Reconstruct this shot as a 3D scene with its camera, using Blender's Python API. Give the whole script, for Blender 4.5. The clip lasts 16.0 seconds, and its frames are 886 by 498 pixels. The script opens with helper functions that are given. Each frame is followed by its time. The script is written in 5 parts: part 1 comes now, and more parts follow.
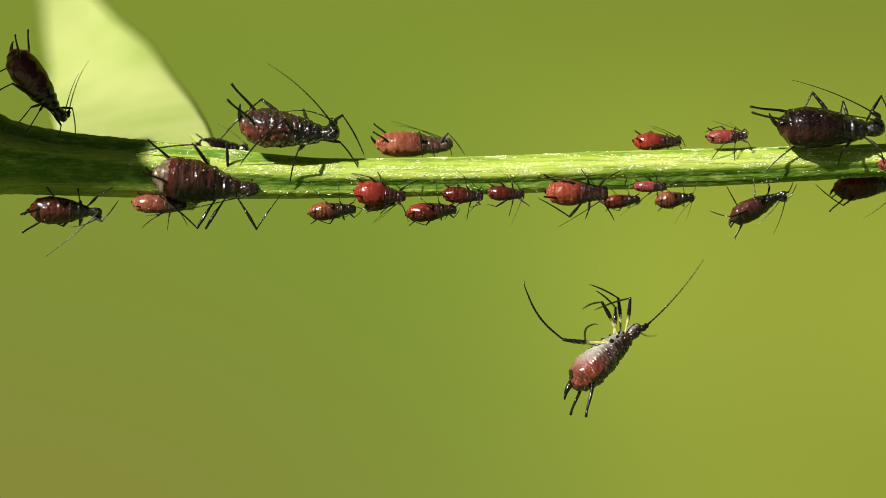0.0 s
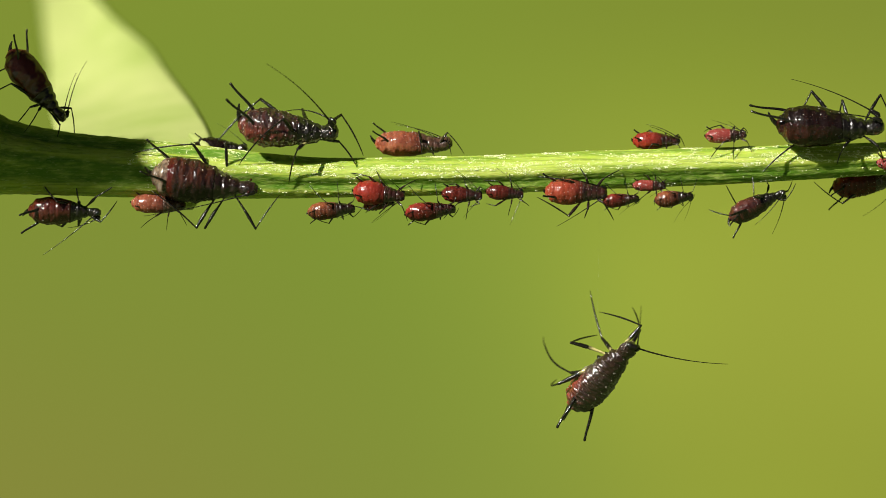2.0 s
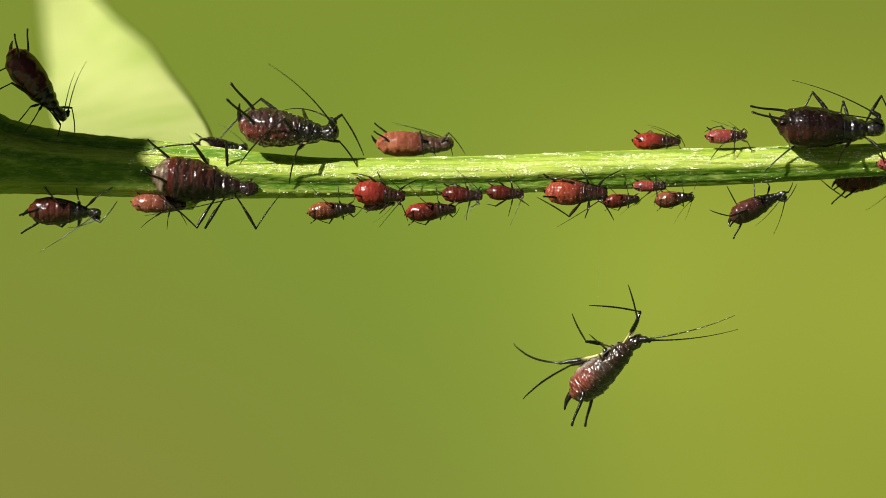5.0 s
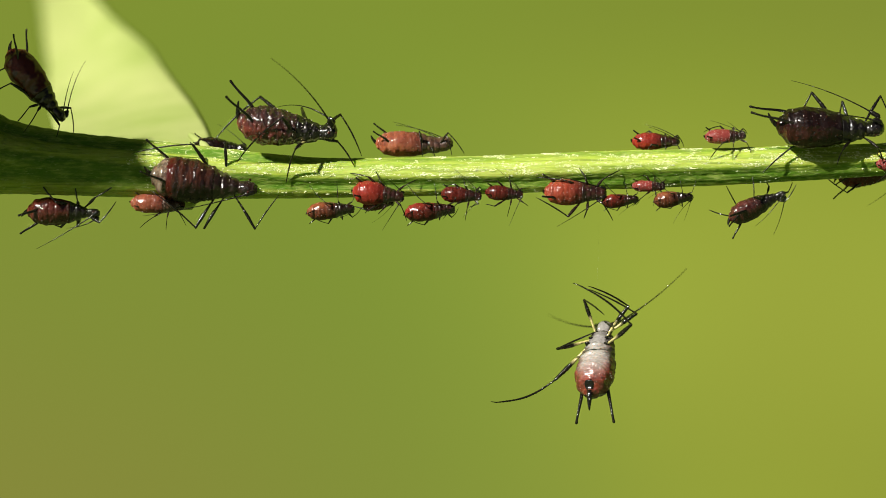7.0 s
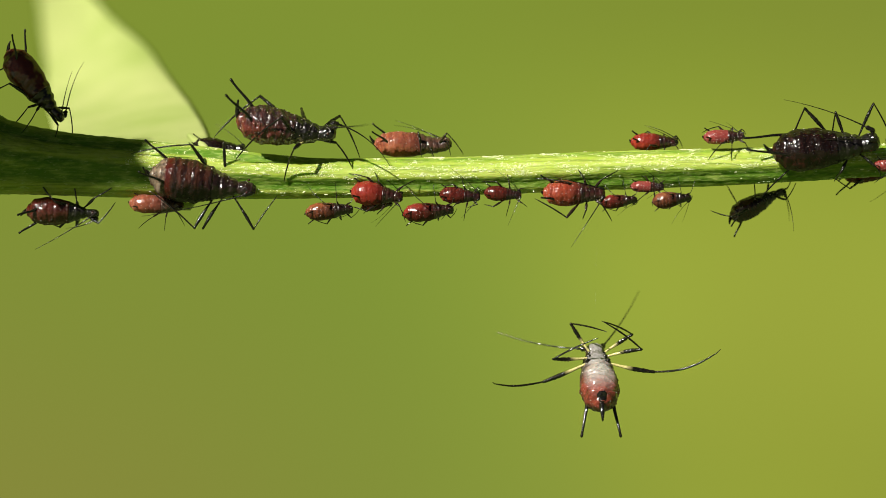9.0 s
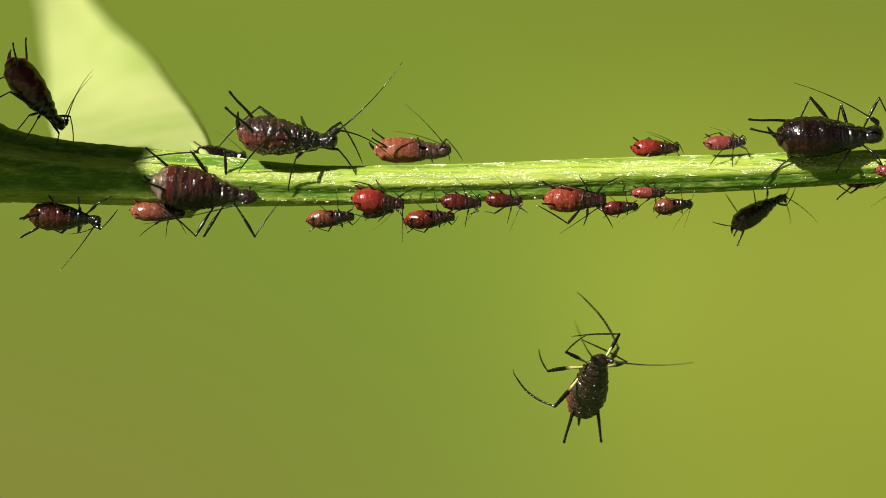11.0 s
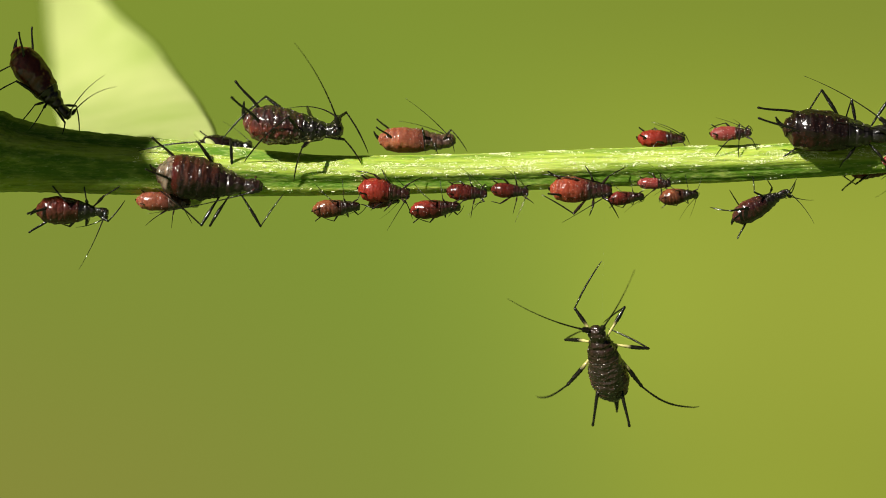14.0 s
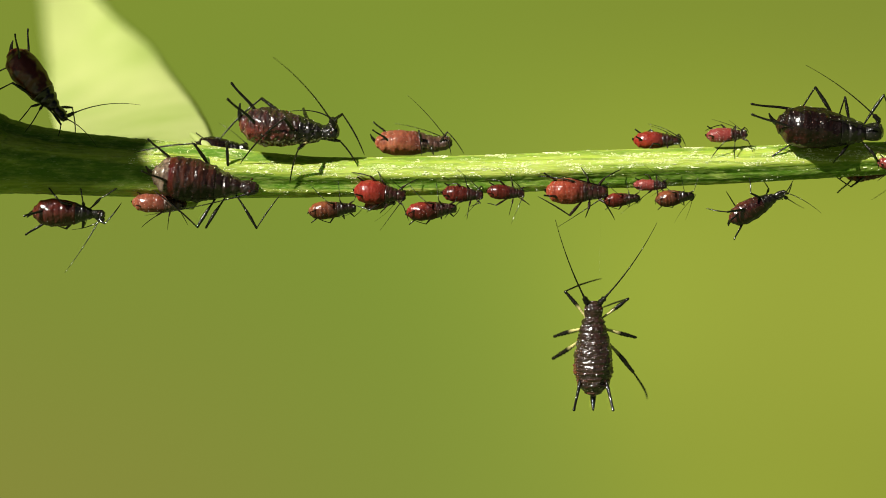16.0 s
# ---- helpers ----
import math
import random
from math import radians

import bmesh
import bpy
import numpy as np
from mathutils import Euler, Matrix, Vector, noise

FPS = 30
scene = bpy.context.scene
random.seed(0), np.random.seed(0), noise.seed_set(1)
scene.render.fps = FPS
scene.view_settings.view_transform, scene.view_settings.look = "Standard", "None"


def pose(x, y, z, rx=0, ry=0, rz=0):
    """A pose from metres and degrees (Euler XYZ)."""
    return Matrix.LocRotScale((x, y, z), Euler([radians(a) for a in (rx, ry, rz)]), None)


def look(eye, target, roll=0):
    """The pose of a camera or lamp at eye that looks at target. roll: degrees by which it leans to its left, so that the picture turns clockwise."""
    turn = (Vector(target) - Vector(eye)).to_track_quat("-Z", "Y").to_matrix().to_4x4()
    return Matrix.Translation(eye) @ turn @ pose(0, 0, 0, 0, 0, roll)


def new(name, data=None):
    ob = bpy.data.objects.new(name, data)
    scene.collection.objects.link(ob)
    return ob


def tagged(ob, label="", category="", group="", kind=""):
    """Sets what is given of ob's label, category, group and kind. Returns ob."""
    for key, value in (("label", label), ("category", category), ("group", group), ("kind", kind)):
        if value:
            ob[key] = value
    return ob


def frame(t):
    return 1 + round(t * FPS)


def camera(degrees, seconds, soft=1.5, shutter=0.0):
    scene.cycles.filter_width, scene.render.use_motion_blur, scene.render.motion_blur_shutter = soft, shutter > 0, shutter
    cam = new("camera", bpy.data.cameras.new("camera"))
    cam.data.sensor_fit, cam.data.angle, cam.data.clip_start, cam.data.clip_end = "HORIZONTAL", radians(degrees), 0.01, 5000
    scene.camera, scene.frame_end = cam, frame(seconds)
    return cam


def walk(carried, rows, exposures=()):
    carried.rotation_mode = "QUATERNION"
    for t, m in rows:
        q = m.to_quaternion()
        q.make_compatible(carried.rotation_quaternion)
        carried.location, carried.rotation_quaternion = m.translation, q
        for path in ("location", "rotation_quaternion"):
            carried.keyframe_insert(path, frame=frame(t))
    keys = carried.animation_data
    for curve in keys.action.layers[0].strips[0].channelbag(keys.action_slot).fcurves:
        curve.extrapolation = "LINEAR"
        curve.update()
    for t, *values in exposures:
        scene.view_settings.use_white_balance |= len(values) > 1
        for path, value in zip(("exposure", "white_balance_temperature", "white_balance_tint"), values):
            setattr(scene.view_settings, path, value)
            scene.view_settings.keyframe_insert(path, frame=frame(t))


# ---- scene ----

LENS = 16.0          # long macro lens
D = 0.0975           # from the lens to the stem
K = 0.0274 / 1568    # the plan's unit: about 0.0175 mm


def at(u, v, d=0.0):
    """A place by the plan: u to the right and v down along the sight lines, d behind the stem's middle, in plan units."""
    s = (D + d * K) / D
    return Vector(((u - 784) * K * s, d * K, (441 - v) * K * s))


# ---- camera ----
cam = camera(LENS, 16.0, soft=0.8)
cam.data.dof.use_dof = True
cam.data.dof.focus_distance = D - 0.0004
cam.data.dof.aperture_fstop = 48.0


def swayed(yaw, pitch, roll):
    return pose(0, -D, 0, 90 + pitch, 0, yaw) @ pose(0, 0, 0, 0, 0, roll)


SWAY = [
    (0, 0.000, 0.000, 0.00), (0.5, 0.003, 0.008, -0.12), (1, 0.001, 0.015, -0.03), (1.5, -0.014, 0.000, -0.01), (2, -0.016, -0.012, -0.09), (2.5,
    0.003, 0.008, -0.12), (3, 0.000, -0.008, -0.01), (3.5, -0.001, -0.036, 0.03), (4, -0.000, -0.021, 0.00), (6.5, -0.029, -0.005, 0.02), (7, -0.029,
    -0.006, -0.01), (7.5, -0.029, -0.036, 0.02), (8, -0.061, 0.016, -0.04), (8.5, -0.055, 0.011, -0.08), (9, -0.054, 0.002, 0.01), (11.5, -0.028,
    0.143, -0.18), (12, -0.019, 0.070, -0.14), (12.5, 0.004, 0.057, -0.13), (13, 0.034, -0.034, 0.04), (13.5, 0.063, -0.068, -0.04), (14, 0.074,
    -0.053, -0.07), (14.5, 0.049, -0.053, -0.07), (15, 0.044, -0.050, -0.03), (15.5, 0.022, -0.042, 0.03), (16, 0.002, -0.022, -0.08),
]
walk(cam, [(t, swayed(a, b, c)) for t, a, b, c in SWAY], exposures=[(0.0, 0.6), (16.0, 0.6)])

# ---- light ----
SUN = Vector((-0.53, -0.61, 0.59)).normalized()
world = bpy.data.worlds.new("world")
scene.world = world
world.use_nodes = True
wn = world.node_tree.nodes
sky = wn.new("ShaderNodeTexSky")
sky.sky_type = "NISHITA"
sky.sun_disc = False
sky.sun_elevation = math.asin(SUN.z)
sky.sun_rotation = math.atan2(SUN.x, SUN.y)
wn["Background"].inputs["Strength"].default_value = 0.0048
world.node_tree.links.new(sky.outputs[0], wn["Background"].inputs["Color"])
lamp = bpy.data.lights.new("sun", "SUN")
lamp.energy, lamp.angle, lamp.color = 5.0, radians(0.6), (1.0, 0.95, 0.86)
sun = new("sun", lamp)
sun.matrix_world = look(SUN * 2.0, (0, 0, 0))


# ---- materials ----
def material(name):
    m = bpy.data.materials.new(name)
    m.use_nodes = True
    nt = m.node_tree
    return m, nt, nt.nodes["Principled BSDF"]


def node(nt, kind, **values):
    n = nt.nodes.new(kind)
    for key, value in values.items():
        n.inputs[key.replace("_", " ")].default_value = value
    return n


def ramp(nt, source, stops, smooth="LINEAR"):
    n = nt.nodes.new("ShaderNodeValToRGB")
    n.color_ramp.interpolation = smooth
    e = n.color_ramp.elements
    while len(e) < len(stops):
        e.new(0.5)
    for i, (p, c) in enumerate(stops):
        e[i].position = p
        e[i].color = (*c, 1) if len(c) == 3 else (c[0],) * 3 + (1,)
    nt.links.new(source, n.inputs["Fac"])
    return n.outputs["Color"]


def mix(nt, fac, a, b, kind="MIX"):
    n = nt.nodes.new("ShaderNodeMix")
    n.data_type, n.blend_type = "RGBA", kind
    for key, v in ((0, fac), (6, a), (7, b)):
        if hasattr(v, "links"):
            nt.links.new(v, n.inputs[key])
        else:
            n.inputs[key].default_value = v if key == 0 else (*v, 1)
    return n.outputs[2]


def coords(nt, which="Object"):
    return nt.nodes.new("ShaderNodeTexCoord").outputs[which]


def noise_of(nt, vec, scale, detail=3.0, rough=0.55):
    n = node(nt, "ShaderNodeTexNoise", Scale=scale, Detail=detail, Roughness=rough)
    nt.links.new(vec, n.inputs["Vector"])
    return n.outputs["Fac"]


def bump(nt, bsdf, height, strength, distance):
    n = node(nt, "ShaderNodeBump", Strength=strength, Distance=distance)
    nt.links.new(height, n.inputs["Height"])
    nt.links.new(n.outputs["Normal"], bsdf.inputs["Normal"])
    nt.links.new(n.outputs["Normal"], bsdf.inputs["Coat Normal"])


def glints(nt, b, obj, scale, strength, distance):
    """Small wet warts that catch the sun."""
    v = node(nt, "ShaderNodeTexVoronoi", Scale=scale)
    v.feature = "SMOOTH_F1"
    nt.links.new(obj, v.inputs["Vector"])
    warts = ramp(nt, v.outputs["Distance"], [(0.0, (1.0,)), (0.5, (0.0,))])
    across = node(nt, "ShaderNodeMapping", Scale=(1.0, 0.55, 0.55))
    nt.links.new(obj, across.inputs["Vector"])
    wrinkles = noise_of(nt, across.outputs[0], scale * 1.5, 0.6, 0.5)
    bump(nt, b, mix(nt, 0.5, warts, wrinkles), strength, distance)
    return warts


def dulled(nt, b, coat):
    """Rough cuticle gleams where it faces the eye and loses its gloss at the rim."""
    w = node(nt, "ShaderNodeLayerWeight", Blend=0.5)
    nt.links.new(ramp(nt, w.outputs["Facing"], [(0.45, (coat,)), (0.85, (0.2 * coat,))]), b.inputs["Coat Weight"])


def wet(b, rough, coat, gloss=0.11, ior=1.65):
    b.inputs["Roughness"].default_value = rough
    b.inputs["Specular IOR Level"].default_value = 0.04
    b.inputs["Coat Weight"].default_value = coat
    b.inputs["Coat Roughness"].default_value = gloss
    b.inputs["Coat IOR"].default_value = ior


def skin(name, tail, front, back, mottle, belly=None, bands=0.6, rough=0.5, coat=0.8, sss=0.2, warts=6000, dots=0.25, relief=0.00004, edge_of=None, rump=None, gloss=0.11, reach=(0.25, 1.0), cap=0.24, silk=0.04, crest=(0.52, 0.80)):
    """An abdomen's cuticle: tail to front, a darker banded back, blotches, pale specks for wax and painted glints,
    wet-looking.
    """
    m, nt, b = material(name)
    gen, obj = coords(nt, "Generated"), coords(nt, "Object")
    sep = nt.nodes.new("ShaderNodeSeparateXYZ")
    ragged = nt.nodes.new("ShaderNodeVectorMath")
    ragged.operation = "MULTIPLY_ADD"
    ragged.inputs[1].default_value = (0.10, 0.10, 0.10)
    spread = node(nt, "ShaderNodeTexNoise", Scale=7000, Detail=3.0)
    nt.links.new(obj, spread.inputs["Vector"])
    nt.links.new(spread.outputs["Color"], ragged.inputs[0])
    nt.links.new(gen, ragged.inputs[2])
    lowered = node(nt, "ShaderNodeVectorMath")
    lowered.operation = "SUBTRACT"
    lowered.inputs[1].default_value = (0.05, 0.05, 0.05)
    nt.links.new(ragged.outputs[0], lowered.inputs[0])
    nt.links.new(lowered.outputs[0], sep.inputs[0])
    col = ramp(nt, sep.outputs["X"], [(reach[0], tail), (reach[1], front)])
    blot = noise_of(nt, obj, 4200, 4, 0.6)
    col = mix(nt, ramp(nt, blot, [(0.46, (0.0,)), (0.64, (0.75,))]), col, mottle)
    wave = node(nt, "ShaderNodeTexWave", Scale=2.25, Distortion=2.2, Detail=3.0, Detail_Scale=2.5)
    wave.bands_direction = "X"
    nt.links.new(gen, wave.inputs["Vector"])
    top = ramp(nt, sep.outputs["Z"], [(crest[0], (0.0,)), (crest[1], (1.0,))])
    banded = mix(nt, bands, top, mix(nt, 1.0, top, ramp(nt, wave.outputs["Fac"], [(0.25, (0.15,)), (0.6, (1.0,))]), "MULTIPLY"))
    col = mix(nt, banded, col, back)
    if belly:
        under = ramp(nt, sep.outputs["Z"], [(0.08, (1.0,)), (0.27, (0.0,))])
        fore = ramp(nt, sep.outputs["X"], [(0.15, (0.0,)), (0.50, (0.75,)), (0.72, (1.0,))])
        soft = mix(nt, 1.0, under, fore, "MULTIPLY")
        col = mix(nt, soft, col, belly)
    if rump:
        # a beige cap behind a dark red stripe; its sunlit gleam is painted in
        col = mix(nt, ramp(nt, sep.outputs["X"], [(cap - 0.03, (0.0,)), (cap + 0.005, (0.95,)), (cap + 0.07, (0.9,)), (cap + 0.11, (0.0,))]), col, (0.055, 0.007, 0.005))
        col = mix(nt, ramp(nt, sep.outputs["X"], [(cap - 0.02, (0.85,)), (cap + 0.005, (0.0,))]), col, mix(nt, ramp(nt, noise_of(nt, obj, 5200, 4, 0.6), [(0.42, (0.0,)), (0.60, (0.8,))]), rump, (0.022, 0.014, 0.010)))
    if edge_of:
        col = mix(nt, ramp(nt, sep.outputs["X"], [(0.58, (0.0,)), (1.0, (0.9,))]), col, edge_of)
    # pale specks in the colour: wax dots, and glints painted in
    wax = noise_of(nt, obj, 15000, 2)
    col = mix(nt, ramp(nt, wax, [(0.66, (0.0,)), (0.76, (dots,))]), col, (0.55, 0.46, 0.42))
    nt.links.new(col, b.inputs["Base Color"])
    wet(b, rough, coat, gloss)
    b.inputs["Specular IOR Level"].default_value = silk
    if not belly:
        dulled(nt, b, coat)
    else:
        nt.links.new(ramp(nt, soft, [(0.0, (coat,)), (0.6, (0.30,))]), b.inputs["Coat Weight"])
    b.inputs["Subsurface Weight"].default_value = sss
    b.inputs["Subsurface Radius"].default_value = (1.0, 0.35, 0.2)
    b.inputs["Subsurface Scale"].default_value = 0.00007
    glints(nt, b, obj, warts, 1.0, relief)
    return m


def limb_skin(name, root, tip, where=0.4, rough=0.4, coat=1.0):
    m, nt, b = material(name)
    gen, obj = coords(nt, "Generated"), coords(nt, "Object")
    sep = nt.nodes.new("ShaderNodeSeparateXYZ")
    nt.links.new(gen, sep.inputs[0])
    col = ramp(nt, sep.outputs["X"], [(where - 0.08, root), (where + 0.08, tip)])
    grain = noise_of(nt, obj, 14000, 3)
    col = mix(nt, ramp(nt, grain, [(0.52, (0.0,)), (0.74, (0.4,))]), col, (0.045, 0.032, 0.015))
    nt.links.new(col, b.inputs["Base Color"])
    wet(b, rough, coat, 0.18, 1.6)
    glints(nt, b, obj, 9000, 1.0, 0.00003)
    return m


def front_skin(name, base, mottle, warts=6500, pale=None, relief=0.000045):
    """The harder, darker cuticle of thorax and head, with glints painted in as pale specks."""
    m, nt, b = material(name)
    obj = coords(nt)
    col = mix(nt, ramp(nt, noise_of(nt, obj, 7000, 4), [(0.4, (0.0,)), (0.62, (0.9,))]), base, mottle)
    # sun glints, put into the colour as small pale specks
    col = mix(nt, ramp(nt, noise_of(nt, obj, 15000, 2), [(0.66, (0.0,)), (0.76, (0.35,))]), col, (0.5, 0.44, 0.36))
    nt.links.new(col, b.inputs["Base Color"])
    if pale:
        gen = coords(nt, "Generated")
        sep = nt.nodes.new("ShaderNodeSeparateXYZ")
        nt.links.new(gen, sep.inputs[0])
        col = mix(nt, ramp(nt, sep.outputs["Z"], [(0.06, (0.85,)), (0.26, (0.0,))]), col, pale)
        nt.links.new(col, b.inputs["Base Color"])
    wet(b, 0.32, 0.9, 0.17)
    b.inputs["Specular IOR Level"].default_value = 0.25
    dulled(nt, b, 0.9)
    glints(nt, b, obj, warts, 1.0, relief)
    return m


SKIN = {
    "dark": skin("dark_cuticle", (0.15, 0.028, 0.020), (0.020, 0.009, 0.008), (0.026, 0.014, 0.012), (0.010, 0.005, 0.0045), dots=0.75, warts=6500, bands=0.25, relief=0.000045, coat=1.0, gloss=0.14, rough=0.32, silk=0.09),
    "black": skin("black_cuticle", (0.034, 0.008, 0.006), (0.006, 0.003, 0.003), (0.007, 0.0035, 0.003), (0.004, 0.003, 0.003), dots=0.12, warts=6500, bands=0.3, coat=0.7, gloss=0.16, rough=0.38, silk=0.045, relief=0.00004),
    "maroon_black": skin("maroon_black_cuticle", (0.10, 0.024, 0.019), (0.014, 0.005, 0.004), (0.022, 0.006, 0.005), (0.014, 0.005, 0.004), dots=0.1, bands=0.3, coat=1.0, gloss=0.18),
    "rusty": skin("rusty_black_cuticle", (0.20, 0.034, 0.017), (0.034, 0.011, 0.007), (0.10, 0.018, 0.011), (0.016, 0.006, 0.005), dots=0.03, bands=0.2, relief=0.00003),
    "dim_red": skin("dim_red_cuticle", (0.16, 0.026, 0.015), (0.036, 0.010, 0.008), (0.050, 0.012, 0.008), (0.020, 0.006, 0.005), dots=0.3, bands=0.3),
    "brown": skin("brown_cuticle", (0.013, 0.006, 0.005), (0.009, 0.005, 0.004), (0.050, 0.017, 0.011), (0.005, 0.003, 0.003), dots=0.15, warts=6000, bands=0.95, relief=0.00004, coat=0.65, gloss=0.16, rough=0.4, silk=0.03,
                  rump=(0.24, 0.175, 0.120), cap=0.27, crest=(0.68, 0.88)),
    "red": skin("red_cuticle", (0.33, 0.034, 0.018), (0.19, 0.022, 0.014), (0.20, 0.022, 0.014), (0.12, 0.012, 0.008), dots=0.3, warts=9000, relief=0.000018, coat=0.45, gloss=0.17, sss=0.35, bands=0.3, edge_of=(0.06, 0.010, 0.008)),
    "maroon": skin("maroon_cuticle", (0.21, 0.024, 0.014), (0.08, 0.013, 0.009), (0.060, 0.009, 0.006), (0.035, 0.007, 0.005), dots=0.35, warts=9000, relief=0.000018, coat=0.45, gloss=0.17, sss=0.3, bands=0.4, edge_of=(0.05, 0.010, 0.008)),
    "orange": skin("orange_cuticle", (0.35, 0.115, 0.055), (0.19, 0.054, 0.030), (0.19, 0.056, 0.032), (0.14, 0.036, 0.022), dots=0.5, warts=9000, relief=0.000018, coat=0.45, gloss=0.17, sss=0.4, bands=0.5, edge_of=(0.075, 0.024, 0.016)),
    "tawny": skin("tawny_cuticle", (0.20, 0.062, 0.024), (0.15, 0.045, 0.021), (0.070, 0.021, 0.011), (0.050, 0.013, 0.008), dots=0.4, warts=9000, relief=0.000018, coat=0.45, gloss=0.17, sss=0.3, bands=0.6, edge_of=(0.04, 0.015, 0.010)),
    "spotted": skin("spotted_red_cuticle", (0.28, 0.055, 0.045), (0.18, 0.034, 0.028), (0.20, 0.036, 0.030), (0.11, 0.018, 0.015), dots=0.9, warts=9000, relief=0.000018, coat=0.45, gloss=0.17, sss=0.3, bands=0.4),
    "speckled": skin("speckled_red_cuticle", (0.36, 0.070, 0.030), (0.24, 0.040, 0.020), (0.21, 0.036, 0.018), (0.13, 0.020, 0.011), dots=0.8, warts=8000, relief=0.00003, coat=0.6, gloss=0.18, sss=0.3, bands=0.4, edge_of=(0.04, 0.010, 0.008)),
    "hanging": skin("rust_and_black_cuticle", (0.20, 0.036, 0.022), (0.052, 0.036, 0.030), (0.026, 0.014, 0.011), (0.045, 0.016, 0.011),
                    belly=(0.36, 0.33, 0.30), dots=0.7, warts=6500, bands=0.10, rough=0.34, silk=0.25, coat=1.0, gloss=0.13, relief=0.00003, reach=(0.42, 0.80)),
}
FRONT = {
    "black": front_skin("black_front", (0.007, 0.005, 0.0045), (0.004, 0.003, 0.003)),
    "grey_bellied": front_skin("grey_bellied_front", (0.028, 0.012, 0.009), (0.014, 0.007, 0.005), pale=(0.30, 0.285, 0.275), relief=0.00004),
    "brown": front_skin("brown_front", (0.020, 0.009, 0.007), (0.007, 0.004, 0.0035)),
    "red": front_skin("red_front", (0.034, 0.009, 0.007), (0.009, 0.005, 0.0045)),
    "orange": front_skin("orange_front", (0.085, 0.040, 0.027), (0.024, 0.013, 0.010)),
}
FRONT_OF = {"dim_red": "black", "rusty": "brown", "dark": "black", "black": "black", "maroon_black": "black", "brown": "brown", "red": "red", "maroon": "red", "orange": "orange", "tawny": "brown",
            "spotted": "red", "speckled": "red", "hanging": "grey_bellied"}
BLACK = limb_skin("black_limb", (0.005, 0.004, 0.0035), (0.004, 0.0035, 0.003))
BANDED = limb_skin("yellow_based_limb", (0.56, 0.50, 0.20), (0.005, 0.004, 0.0035), 0.47)
DUSKY = limb_skin("dusky_limb", (0.10, 0.055, 0.028), (0.018, 0.011, 0.008), 0.4)
# whitish, so that the beads stand for sun glints as well as wax
WAX_GLINT, wax_nodes, wax_bsdf = material("pale_wax")
wax_bsdf.inputs["Base Color"].default_value = (0.62, 0.55, 0.50, 1)
wet(wax_bsdf, 0.3, 0.8, 0.15)
EYE = limb_skin("eye", (0.05, 0.006, 0.005), (0.03, 0.005, 0.005), 0.5, 0.15)


def stem_skin():
    m, nt, b = material("ribbed_green_stem")
    obj = coords(nt)
    stretch = node(nt, "ShaderNodeMapping", Scale=(0.04, 1, 1))
    nt.links.new(obj, stretch.inputs["Vector"])
    long = noise_of(nt, stretch.outputs[0], 4200, 3, 0.5)
    thin = noise_of(nt, stretch.outputs[0], 15000, 2, 0.5)
    along = node(nt, "ShaderNodeMapping", Scale=(0.3, 1, 1))
    nt.links.new(obj, along.inputs["Vector"])
    fine = noise_of(nt, along.outputs[0], 6500, 5, 0.62)
    rib = nt.nodes.new("ShaderNodeAttribute")
    rib.attribute_name = "paleness"
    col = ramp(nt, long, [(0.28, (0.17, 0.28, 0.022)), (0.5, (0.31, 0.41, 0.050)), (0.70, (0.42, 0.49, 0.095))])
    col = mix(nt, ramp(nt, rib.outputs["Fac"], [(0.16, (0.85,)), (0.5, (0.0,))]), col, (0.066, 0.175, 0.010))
    # the stem's bright sheen, painted over the palest ribs
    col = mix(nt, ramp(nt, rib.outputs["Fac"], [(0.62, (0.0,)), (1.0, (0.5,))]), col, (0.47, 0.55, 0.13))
    col = mix(nt, ramp(nt, fine, [(0.45, (0.0,)), (0.68, (0.5,))]), col, (0.45, 0.55, 0.13))
    col = mix(nt, ramp(nt, thin, [(0.36, (0.40,)), (0.50, (0.0,))]), col, (0.05, 0.12, 0.008))
    # pale specks: scurf, and the rind's sparkle put into the colour
    scurf_glints = noise_of(nt, along.outputs[0], 14000, 3, 0.6)
    col = mix(nt, ramp(nt, scurf_glints, [(0.58, (0.0,)), (0.72, (0.35,))]), col, (0.62, 0.70, 0.30))
    nt.links.new(col, b.inputs["Base Color"])
    wet(b, 0.5, 0.30, 0.42, 1.5)
    b.inputs["Subsurface Weight"].default_value = 0.4
    b.inputs["Subsurface Radius"].default_value = (0.6, 1.0, 0.15)
    b.inputs["Subsurface Scale"].default_value = 0.0006
    both = mix(nt, 0.5, mix(nt, 0.5, long, thin), fine)
    bump(nt, b, mix(nt, 0.5, both, scurf_glints), 1.0, 0.00006)
    return m


def papilla_skin():
    m, nt, b = material("papillae_and_glints")
    # this whitish colour also stands for sparkle on the rind
    b.inputs["Base Color"].default_value = (0.80, 0.85, 0.50, 1)
    wet(b, 0.35, 0.6, 0.2, 1.55)
    return m


